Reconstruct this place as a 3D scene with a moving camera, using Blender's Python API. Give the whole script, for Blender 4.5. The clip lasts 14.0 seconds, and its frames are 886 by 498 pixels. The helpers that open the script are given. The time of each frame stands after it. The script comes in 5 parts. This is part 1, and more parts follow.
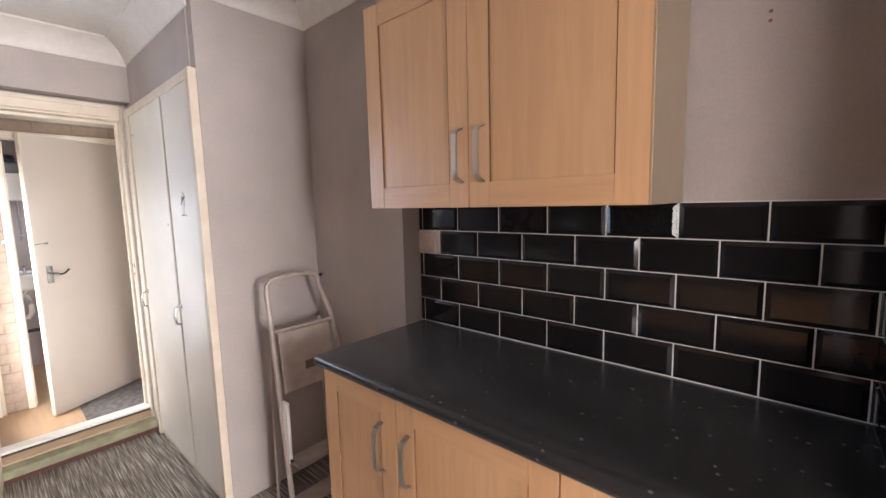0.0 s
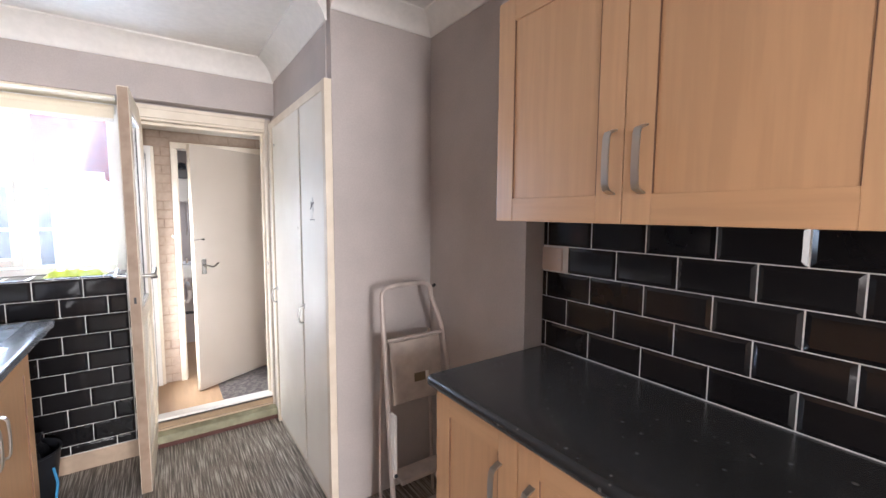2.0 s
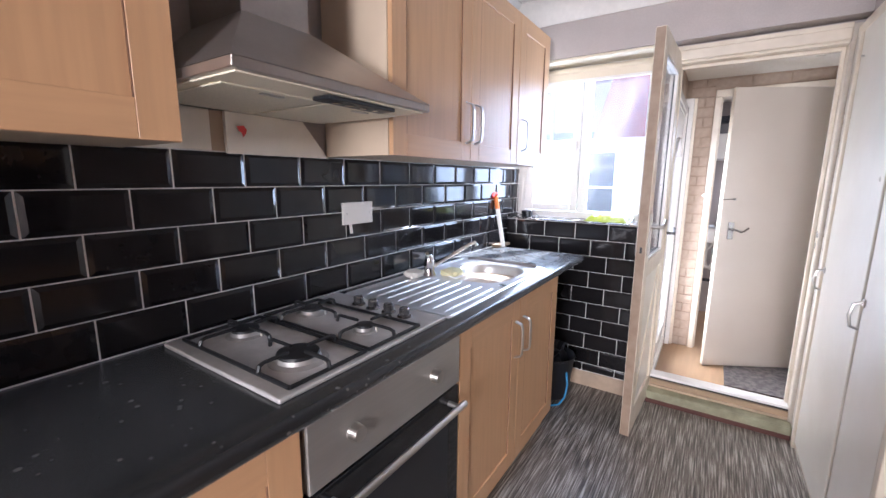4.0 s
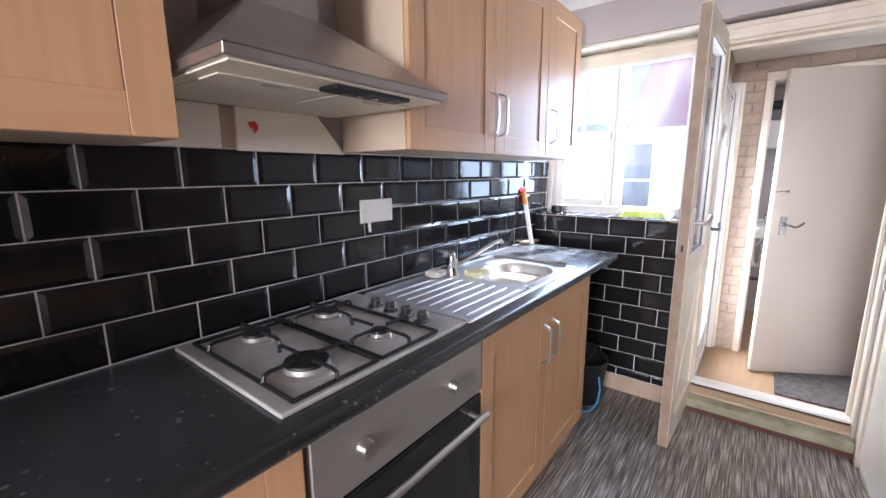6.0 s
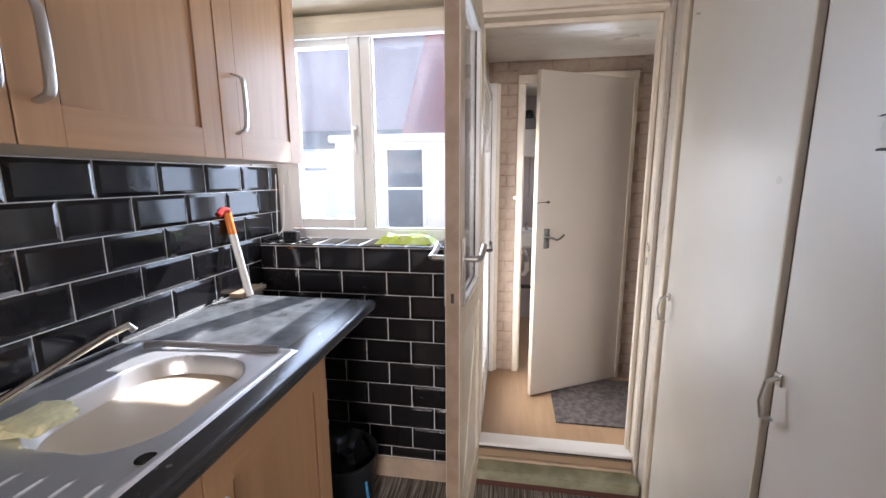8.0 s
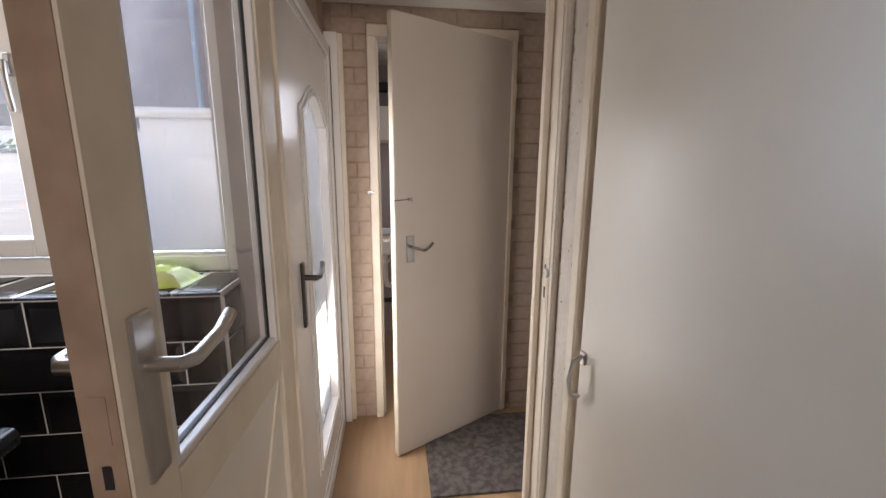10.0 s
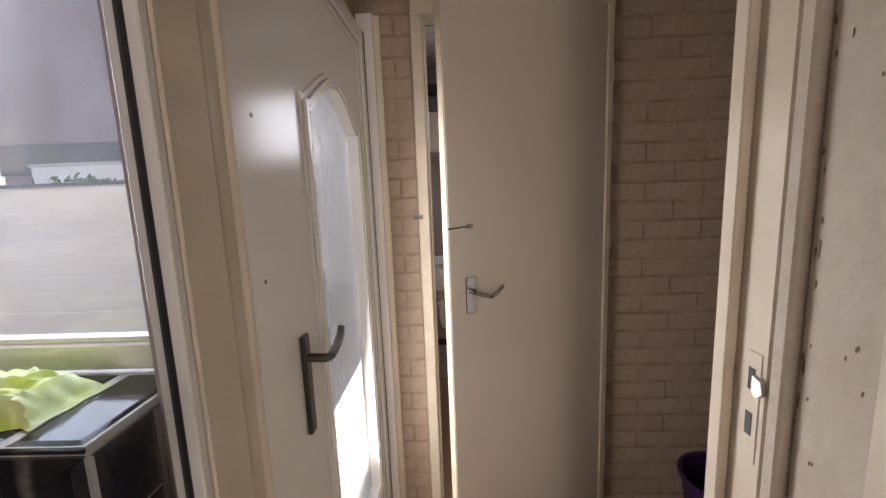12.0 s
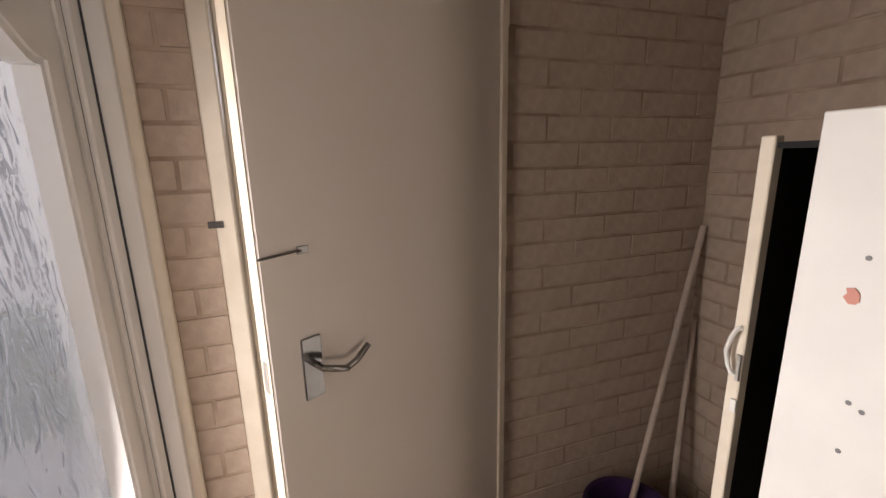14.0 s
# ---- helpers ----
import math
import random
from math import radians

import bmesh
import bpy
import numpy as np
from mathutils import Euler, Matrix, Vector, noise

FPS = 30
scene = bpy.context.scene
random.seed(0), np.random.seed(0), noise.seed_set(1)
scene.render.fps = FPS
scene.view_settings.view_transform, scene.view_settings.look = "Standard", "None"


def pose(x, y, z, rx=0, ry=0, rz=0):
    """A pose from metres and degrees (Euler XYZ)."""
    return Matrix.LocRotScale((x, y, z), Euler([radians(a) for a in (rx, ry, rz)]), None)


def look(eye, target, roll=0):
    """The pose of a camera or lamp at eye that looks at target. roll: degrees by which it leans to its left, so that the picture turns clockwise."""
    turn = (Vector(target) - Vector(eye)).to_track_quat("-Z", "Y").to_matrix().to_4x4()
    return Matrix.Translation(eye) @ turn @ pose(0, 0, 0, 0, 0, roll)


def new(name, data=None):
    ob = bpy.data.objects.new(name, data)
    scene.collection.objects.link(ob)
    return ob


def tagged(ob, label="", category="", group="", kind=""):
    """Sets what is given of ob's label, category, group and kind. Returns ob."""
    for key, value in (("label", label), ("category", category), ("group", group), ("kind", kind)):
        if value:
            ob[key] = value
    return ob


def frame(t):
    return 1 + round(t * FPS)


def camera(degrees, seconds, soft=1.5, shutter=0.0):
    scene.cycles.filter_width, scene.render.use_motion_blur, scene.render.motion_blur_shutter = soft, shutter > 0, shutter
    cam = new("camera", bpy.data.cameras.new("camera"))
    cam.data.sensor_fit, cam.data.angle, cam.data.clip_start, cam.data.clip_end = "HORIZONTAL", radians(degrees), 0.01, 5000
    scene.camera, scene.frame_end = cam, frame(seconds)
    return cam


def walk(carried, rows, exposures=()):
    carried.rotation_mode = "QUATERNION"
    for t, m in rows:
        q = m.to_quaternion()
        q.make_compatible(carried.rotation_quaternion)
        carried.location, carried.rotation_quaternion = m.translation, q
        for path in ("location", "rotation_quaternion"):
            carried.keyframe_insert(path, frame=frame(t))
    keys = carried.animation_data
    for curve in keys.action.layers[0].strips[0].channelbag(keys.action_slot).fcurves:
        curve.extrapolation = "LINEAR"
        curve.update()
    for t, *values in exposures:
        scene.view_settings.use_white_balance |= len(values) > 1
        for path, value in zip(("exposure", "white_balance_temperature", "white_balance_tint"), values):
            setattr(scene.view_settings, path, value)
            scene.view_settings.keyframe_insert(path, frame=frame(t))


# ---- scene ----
cam = camera(94.8, 14.0)
PATH = [
    (0, (0.054, -0.035, 1.447), (1.544, 1.28, 1.223), -1.4),
    (0.5, (0.073, 0.007, 1.478), (1.618, 1.262, 1.286), -1.2),
    (1, (0.08, 0.033, 1.486), (1.602, 1.324, 1.354), -0.8),
    (1.5, (0.051, 0.062, 1.473), (1.458, 1.479, 1.35), -0.4),
    (2, (0.086, 0.129, 1.458), (1.216, 1.771, 1.281), 0.3),
    (2.3, (0.115, 0.171, 1.48), (0.996, 1.95, 1.232), 0.6),
    (2.5, (0.119, 0.233, 1.445), (0.812, 2.093, 1.195), 0.5),
    (3, (0.163, 0.323, 1.432), (0.292, 2.3, 1.159), -0.4),
    (3.5, (0.207, 0.378, 1.397), (-0.304, 2.289, 1.101), -0.6),
    (4, (0.235, 0.426, 1.362), (-0.851, 2.07, 1.019), 0.5),
    (4.2, (0.238, 0.416, 1.366), (-1.009, 1.933, 0.989), 0.6),
    (6.3, (0.209, 0.571, 1.359), (-0.967, 2.149, 0.999), -0.9),
    (6.5, (0.211, 0.64, 1.354), (-0.86, 2.296, 1.018), -1.0),
    (7, (0.193, 0.933, 1.365), (-0.598, 2.744, 1.057), 0.2),
    (7.5, (0.171, 1.187, 1.371), (-0.402, 3.077, 1.059), 0.5),
    (8, (0.122, 1.43, 1.379), (-0.194, 3.375, 1.036), -0.3),
    (8.3, (0.164, 1.504, 1.375), (0.046, 3.467, 1.013), 0.6),
    (8.5, (0.151, 1.6, 1.379), (0.184, 3.565, 1.007), -0.9),
    (9, (0.219, 1.789, 1.379), (0.449, 3.736, 0.984), -0.8),
    (9.2, (0.236, 1.859, 1.372), (0.509, 3.8, 0.978), -0.4),
    (11.3, (0.332, 2.542, 1.363), (0.347, 4.515, 1.035), -1.4),
    (11.5, (0.333, 2.577, 1.363), (0.287, 4.553, 1.059), -2.4),
    (11.6, (0.323, 2.605, 1.367), (0.259, 4.581, 1.067), -2.1),
    (12, (0.31, 2.687, 1.361), (0.243, 4.662, 1.056), -2.2),
    (12.4, (0.316, 2.821, 1.363), (0.416, 4.802, 1.104), -3.1),
    (12.5, (0.314, 2.839, 1.386), (0.457, 4.812, 1.089), -2.5),
    (13, (0.324, 2.963, 1.368), (0.485, 4.936, 1.083), -1.7),
    (13.5, (0.352, 3.106, 1.388), (0.586, 5.069, 1.084), -2.6),
    (14, (0.369, 3.239, 1.381), (0.982, 5.093, 0.948), -1.3),
]
EXPO = [(0, 2.25, 5600, 13), (0.5, 2.3, 5600, 13), (1.5, 2.25, 5550, 13), (2, 2.3, 5400, 12), (2.5, 2.05, 5300, 12), (3.2, 2.0, 5250, 13), (4, 2.1, 5200, 16), (6.5, 2.1, 5200, 15), (7.5, 1.72, 5400, 14), (8.5, 1.17, 5800, 16), (9.2, 1.05, 5850, 16), (11.4, 0.52, 6250, 17), (13, 0.58, 6250, 18), (14, 0.56, 6300, 19)]
walk(cam, [(t, look(eye, target, roll)) for t, eye, target, roll in PATH], EXPO)

# ---- light ----
world = bpy.data.worlds.new("world")
scene.world = world
world.use_nodes = True
wn = world.node_tree.nodes
sky = wn.new("ShaderNodeTexSky")
sky.sky_type, sky.sun_disc = "NISHITA", False
SUN_TO = Vector((0.37, 1.0, 1.0)).normalized()
sky.sun_elevation = math.asin(SUN_TO.z)
sky.sun_rotation = math.atan2(SUN_TO.x, SUN_TO.y)
world.node_tree.links.new(sky.outputs[0], wn["Background"].inputs[0])
wn["Background"].inputs[1].default_value = 0.15
sun = new("sun", bpy.data.lights.new("sun", "SUN"))
sun.data.energy, sun.data.angle, sun.data.color = 5.0, radians(0.5), (1.0, 0.94, 0.85)
sun.matrix_world = look(SUN_TO * 10, (0, 0, 0))


def area(name, m, w, h, power, colour):
    lamp = new(name, bpy.data.lights.new(name, "AREA"))
    lamp.data.shape, lamp.data.size, lamp.data.size_y = "RECTANGLE", w, h
    lamp.data.energy, lamp.data.color = power, colour
    lamp.matrix_world = m
    return lamp


area("daylight_window", look((-0.53, 3.37, 1.55), (-0.4, 0.5, 1.1)), 0.8, 0.85, 7.0, (0.80, 0.90, 1.0))
door_light = area("daylight_door_glass", look((-0.030, 3.865, 0.95), (1.0, 3.865, 0.85)), 0.42, 1.2, 6.0, (1.0, 0.95, 0.85))
door_light.data.spread = radians(148)
# added lamp in the unseen room, narrowed to brighten the right wall
behind = area("fill_light_room_behind", look((-1.95, -1.12, 1.5), (1.38, 0.55, 1.6)), 1.0, 1.2, 6.3, (1.0, 0.84, 0.68))
behind.data.spread = radians(115)
# added lamp, out of view, fills the kitchen from behind
area("fill_light_from_behind", look((0.5, -2.95, 1.5), (0.1, 0, 1.3)), 1.3, 1.2, 62, (1.0, 0.88, 0.74))
# added fill lamp; the wash room is built without a window
area("fill_light_wash_room", look((0.75, 5.3, 1.75), (0.5, 4.3, 1.0)), 0.5, 0.4, 2.5, (0.95, 0.97, 1.0))

# ---- materials ----


def mat(name, colour, rough=0.5, metal=0.0, spots=0.0, scale=8.0, grain=0.0, grain_scale=60.0, bump=0.0, stretch=(1, 1, 1), coat=0.0, spec=0.5, second=None, vary=0.0):
    """A surface with its colour, slow stains, fine grain and relief."""
    m = bpy.data.materials.new(name)
    m.use_nodes = True
    nt = m.node_tree
    b = nt.nodes["Principled BSDF"]
    b.inputs["Roughness"].default_value = rough
    b.inputs["Metallic"].default_value = metal
    b.inputs["Coat Weight"].default_value = coat
    b.inputs["Coat Roughness"].default_value = 0.15
    b.inputs["Specular IOR Level"].default_value = spec
    co = nt.nodes.new("ShaderNodeTexCoord")
    mp = nt.nodes.new("ShaderNodeMapping")
    mp.inputs["Scale"].default_value = stretch
    nt.links.new(co.outputs["Object"], mp.inputs["Vector"])

    def noise_tex(s, detail=4.0):
        n = nt.nodes.new("ShaderNodeTexNoise")
        n.inputs["Scale"].default_value, n.inputs["Detail"].default_value = s, detail
        nt.links.new(mp.outputs[0], n.inputs["Vector"])
        return n.outputs["Fac"]

    def mix(fac_socket, amount, a, bcol):
        r = nt.nodes.new("ShaderNodeMapRange")
        r.inputs["From Min"].default_value, r.inputs["From Max"].default_value = 0.38, 0.62
        r.inputs["To Max"].default_value = amount
        nt.links.new(fac_socket, r.inputs["Value"])
        x = nt.nodes.new("ShaderNodeMix")
        x.data_type = "RGBA"
        nt.links.new(r.outputs[0], x.inputs["Factor"])
        if isinstance(a, tuple):
            x.inputs[6].default_value = (*a, 1)
        else:
            nt.links.new(a, x.inputs[6])
        x.inputs[7].default_value = (*bcol, 1)
        return x.outputs[2]

    c = tuple(colour)
    dark = second or tuple(v * 0.6 for v in colour)
    if spots:
        c = mix(noise_tex(scale), spots, c, dark)
    if grain:
        g = noise_tex(grain_scale, 2.0)
        c = mix(g, grain, c, tuple(v * 0.55 for v in colour))
    if vary:
        oi = nt.nodes.new("ShaderNodeObjectInfo")
        hs = nt.nodes.new("ShaderNodeHueSaturation")
        mr = nt.nodes.new("ShaderNodeMapRange")
        mr.inputs["To Min"].default_value, mr.inputs["To Max"].default_value = 1 - vary, 1 + vary
        nt.links.new(oi.outputs["Random"], mr.inputs["Value"])
        nt.links.new(mr.outputs[0], hs.inputs["Value"])
        if isinstance(c, tuple):
            hs.inputs["Color"].default_value = (*c, 1)
        else:
            nt.links.new(c, hs.inputs["Color"])
        c = hs.outputs[0]
    if isinstance(c, tuple):
        b.inputs["Base Color"].default_value = (*c, 1)
    else:
        nt.links.new(c, b.inputs["Base Color"])
    if bump:
        bp = nt.nodes.new("ShaderNodeBump")
        bp.inputs["Strength"].default_value, bp.inputs["Distance"].default_value = bump, 0.004
        nt.links.new(noise_tex(grain_scale), bp.inputs["Height"])
        nt.links.new(bp.outputs[0], b.inputs["Normal"])
        rr = nt.nodes.new("ShaderNodeMapRange")
        rr.inputs["To Min"].default_value, rr.inputs["To Max"].default_value = max(rough - 0.08, 0.02), min(rough + 0.1, 1)
        nt.links.new(noise_tex(scale), rr.inputs["Value"])
        nt.links.new(rr.outputs[0], b.inputs["Roughness"])
    return m


def glass_mat(name, rough, tint=(1, 1, 1), clear=0.85, bump=0.0, film=0.0):
    m = bpy.data.materials.new(name)
    m.use_nodes = True
    nt = m.node_tree
    nt.nodes.remove(nt.nodes["Principled BSDF"])
    out = nt.nodes["Material Output"]
    tr, gl, mx = nt.nodes.new("ShaderNodeBsdfTransparent"), nt.nodes.new("ShaderNodeBsdfGlossy"), nt.nodes.new("ShaderNodeMixShader")
    if rough:
        tr = nt.nodes.new("ShaderNodeBsdfRefraction")
        tr.inputs["Roughness"].default_value, tr.inputs["IOR"].default_value = rough, 1.15
    tr.inputs["Color"].default_value = (*tint, 1)
    gl.inputs["Roughness"].default_value = 0.03
    lw, pw, ml = nt.nodes.new("ShaderNodeLayerWeight"), nt.nodes.new("ShaderNodeMath"), nt.nodes.new("ShaderNodeMath")
    lw.inputs["Blend"].default_value = 0.5
    pw.operation, pw.inputs[1].default_value = "POWER", 4.0
    ml.operation, ml.inputs[1].default_value, ml.inputs[2].default_value = "MULTIPLY_ADD", 0.7, 0.04
    nt.links.new(lw.outputs["Facing"], pw.inputs[0])
    nt.links.new(pw.outputs[0], ml.inputs[0])
    nt.links.new(ml.outputs[0], mx.inputs[0])
    nt.links.new(tr.outputs[0], mx.inputs[1])
    nt.links.new(gl.outputs[0], mx.inputs[2])
    nt.links.new(mx.outputs[0], out.inputs[0])
    if bump:
        tc, ns, bp = nt.nodes.new("ShaderNodeTexCoord"), nt.nodes.new("ShaderNodeTexNoise"), nt.nodes.new("ShaderNodeBump")
        ns.inputs["Scale"].default_value, ns.inputs["Detail"].default_value, ns.inputs["Distortion"].default_value = 13, 1, 1.8
        bp.inputs["Strength"].default_value, bp.inputs["Distance"].default_value = bump, 0.02
        mp = nt.nodes.new("ShaderNodeMapping")
        mp.inputs["Scale"].default_value = (1, 2.2, 0.9)
        nt.links.new(tc.outputs["Object"], mp.inputs[0])
        nt.links.new(mp.outputs[0], ns.inputs["Vector"])
        nt.links.new(ns.outputs[0], bp.inputs["Height"])
        nt.links.new(bp.outputs[0], tr.inputs["Normal"])
        nt.links.new(bp.outputs[0], gl.inputs["Normal"])
    if film:
        tl, fx = nt.nodes.new("ShaderNodeBsdfTranslucent"), nt.nodes.new("ShaderNodeMixShader")
        tl.inputs["Color"].default_value = (0.93, 0.93, 0.95, 1)
        tc, mp, ns, mr = (nt.nodes.new(k) for k in ("ShaderNodeTexCoord", "ShaderNodeMapping", "ShaderNodeTexNoise", "ShaderNodeMapRange"))
        mp.inputs["Rotation"].default_value, mp.inputs["Scale"].default_value = (0, radians(25), 0), (7, 1, 1.6)
        ns.inputs["Scale"].default_value, ns.inputs["Detail"].default_value, ns.inputs["Distortion"].default_value = 2.2, 5, 0.6
        mr.inputs["From Min"].default_value, mr.inputs["From Max"].default_value = 0.35, 0.72
        mr.inputs["To Min"].default_value, mr.inputs["To Max"].default_value = film * 0.75, film * 1.45
        nt.links.new(tc.outputs["Object"], mp.inputs[0])
        nt.links.new(mp.outputs[0], ns.inputs["Vector"])
        nt.links.new(ns.outputs["Fac"], mr.inputs["Value"])
        nt.links.new(mr.outputs[0], fx.inputs[0])
        nt.links.new(mx.outputs[0], fx.inputs[1])
        nt.links.new(tl.outputs[0], fx.inputs[2])
        nt.links.new(fx.outputs[0], out.inputs[0])
    return m


WALL = mat("wall_paint", (0.475, 0.425, 0.40), 0.75, spots=0.25, scale=3, grain=0.12, grain_scale=140, bump=0.25)
CEIL = mat("ceiling_paint", (0.80, 0.77, 0.73), 0.8, spots=0.12, scale=4, grain=0.1, grain_scale=30, bump=0.3)
GLOSSW = mat("white_gloss_paint", (0.76, 0.72, 0.64), 0.3, spots=0.2, scale=4, second=(0.62, 0.56, 0.46), bump=0.08, grain_scale=25)
FRAMEW = mat("cream_gloss_paint", (0.72, 0.64, 0.52), 0.35, spots=0.3, scale=9, second=(0.5, 0.41, 0.3), bump=0.12, grain_scale=40)
UPVC = mat("white_plastic", (0.82, 0.80, 0.77), 0.22, spots=0.15, scale=6, second=(0.70, 0.66, 0.60))
TILE = mat("black_glazed_tile", (0.012, 0.011, 0.012), 0.07, spots=0.3, scale=20, second=(0.015, 0.014, 0.014), vary=0.2, spec=0.36, bump=0.02, grain_scale=9)
GROUT = mat("grout", (0.74, 0.72, 0.69), 0.8, spots=0.35, scale=14, second=(0.5, 0.47, 0.44))
BEECH = mat("beech_laminate", (0.60, 0.365, 0.19), 0.38, spots=0.25, scale=5, second=(0.50, 0.29, 0.145), grain=0.16, grain_scale=55, stretch=(1.0, 1.0, 0.06))
BEECHH = mat("beech_laminate_rail", (0.60, 0.365, 0.19), 0.38, spots=0.25, scale=5, second=(0.50, 0.29, 0.145), grain=0.16, grain_scale=55, stretch=(1.0, 0.06, 1.0))
GROOVE = mat("door_edge_brown", (0.16, 0.08, 0.04), 0.6)
CARCASS = mat("cabinet_side_board", (0.62, 0.50, 0.365), 0.45, spots=0.15, scale=6)
WORKTOP = mat("black_worktop", (0.015, 0.015, 0.016), 0.22, bump=0.05, grain_scale=220, scale=6)
STEEL = mat("brushed_steel", (0.50, 0.49, 0.47), 0.27, metal=1.0, grain=0.12, grain_scale=90, stretch=(1, 0.05, 1), spots=0.15, scale=12)
CHROME = mat("chrome", (0.7, 0.69, 0.67), 0.1, metal=1.0)
SATIN = mat("satin_metal", (0.55, 0.53, 0.5), 0.3, metal=1.0)
BLACKM = mat("black_enamel", (0.012, 0.012, 0.013), 0.4, bump=0.1, grain_scale=150)
BLACKP = mat("black_plastic", (0.015, 0.016, 0.02), 0.45)
DGLASS = mat("dark_oven_glass", (0.012, 0.013, 0.015), 0.06)
WOODR = mat("raw_wood", (0.42, 0.3, 0.19), 0.7, spots=0.5, scale=10, grain=0.3, grain_scale=40, stretch=(0.1, 1, 1))
GREENM = mat("green_step_covering", (0.36, 0.35, 0.23), 0.6, spots=0.6, scale=12, second=(0.16, 0.15, 0.09), bump=0.3)
REDE = mat("red_brown_edge", (0.10, 0.035, 0.025), 0.6, spots=0.5, scale=20)
SKIRT = mat("skirting_beech", (0.55, 0.42, 0.30), 0.5, spots=0.4, scale=9, grain=0.15, grain_scale=30)
LADDERG = mat("ladder_grey", (0.50, 0.43, 0.39), 0.45, metal=0.2, spots=0.4, scale=16)
LADDERP = mat("ladder_platform", (0.46, 0.39, 0.34), 0.55, spots=0.4, scale=16)
CLEAR = glass_mat("clear_glass", 0.0, film=0.002)
DUSTY = glass_mat("dusty_window_glass", 0.0, film=0.02)
FROST = glass_mat("patterned_glass", 0.05, (1.0, 1.0, 1.0), bump=0.32)
nt = FROST.node_tree
ft, fm = nt.nodes.new("ShaderNodeBsdfTranslucent"), nt.nodes.new("ShaderNodeMixShader")
ft.inputs["Color"].default_value, fm.inputs[0].default_value = (0.98, 0.98, 0.97, 1), 0.25
fl = nt.nodes["Material Output"].inputs[0].links[0].from_socket
nt.links.new(fl, fm.inputs[1])
nt.links.new(ft.outputs[0], fm.inputs[2])
nt.links.new(fm.outputs[0], nt.nodes["Material Output"].inputs[0])

# worktop flecks
nt = WORKTOP.node_tree
vo, cr, tcn = nt.nodes.new("ShaderNodeTexVoronoi"), nt.nodes.new("ShaderNodeValToRGB"), nt.nodes.new("ShaderNodeTexCoord")
vo.inputs["Scale"].default_value = 30
cr.color_ramp.elements[0].position, cr.color_ramp.elements[1].position = 0.10, 0.16
cr.color_ramp.elements[0].color, cr.color_ramp.elements[1].color = (0.10, 0.095, 0.09, 1), (0.016, 0.016, 0.017, 1)
ns = nt.nodes.new("ShaderNodeTexNoise")
ns.inputs["Scale"].default_value = 12
ad = nt.nodes.new("ShaderNodeMath")
ad.operation, ad.use_clamp = "MULTIPLY_ADD", False
ad.inputs[1].default_value, ad.inputs[2].default_value = 0.5, -0.06
nt.links.new(tcn.outputs["Object"], vo.inputs["Vector"])
nt.links.new(tcn.outputs["Object"], ns.inputs["Vector"])
nt.links.new(ns.outputs[0], ad.inputs[0])
sb = nt.nodes.new("ShaderNodeMath")
sb.operation = "ADD"
nt.links.new(vo.outputs["Distance"], sb.inputs[0])
nt.links.new(ad.outputs[0], sb.inputs[1])
nt.links.new(sb.outputs[0], cr.inputs[0])
cr.color_ramp.elements[0].position, cr.color_ramp.elements[1].position = 0.26, 0.31
nt.links.new(cr.outputs[0], nt.nodes["Principled BSDF"].inputs["Base Color"])
nt.nodes["Principled BSDF"].inputs["Sheen Weight"].default_value = 0.11
nt.nodes["Principled BSDF"].inputs["Sheen Roughness"].default_value = 0.4


# Worktop copy with a pale mottle painted in to lift the sun band
SUNLIT_TOP = WORKTOP.copy()
SUNLIT_TOP.name = "black_worktop_water_marked"
nt = SUNLIT_TOP.node_tree
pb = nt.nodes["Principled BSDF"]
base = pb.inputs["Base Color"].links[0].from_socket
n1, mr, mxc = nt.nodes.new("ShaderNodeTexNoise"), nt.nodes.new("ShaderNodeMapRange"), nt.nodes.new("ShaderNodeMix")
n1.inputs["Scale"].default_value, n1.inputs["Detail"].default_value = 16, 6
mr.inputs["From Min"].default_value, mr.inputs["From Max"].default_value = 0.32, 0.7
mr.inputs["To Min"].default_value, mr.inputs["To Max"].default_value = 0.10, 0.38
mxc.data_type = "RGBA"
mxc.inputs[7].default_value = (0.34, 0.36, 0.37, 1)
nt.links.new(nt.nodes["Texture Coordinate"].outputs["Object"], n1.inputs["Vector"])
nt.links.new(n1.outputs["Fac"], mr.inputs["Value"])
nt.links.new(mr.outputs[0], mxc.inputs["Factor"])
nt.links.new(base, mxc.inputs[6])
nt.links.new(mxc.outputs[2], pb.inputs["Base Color"])


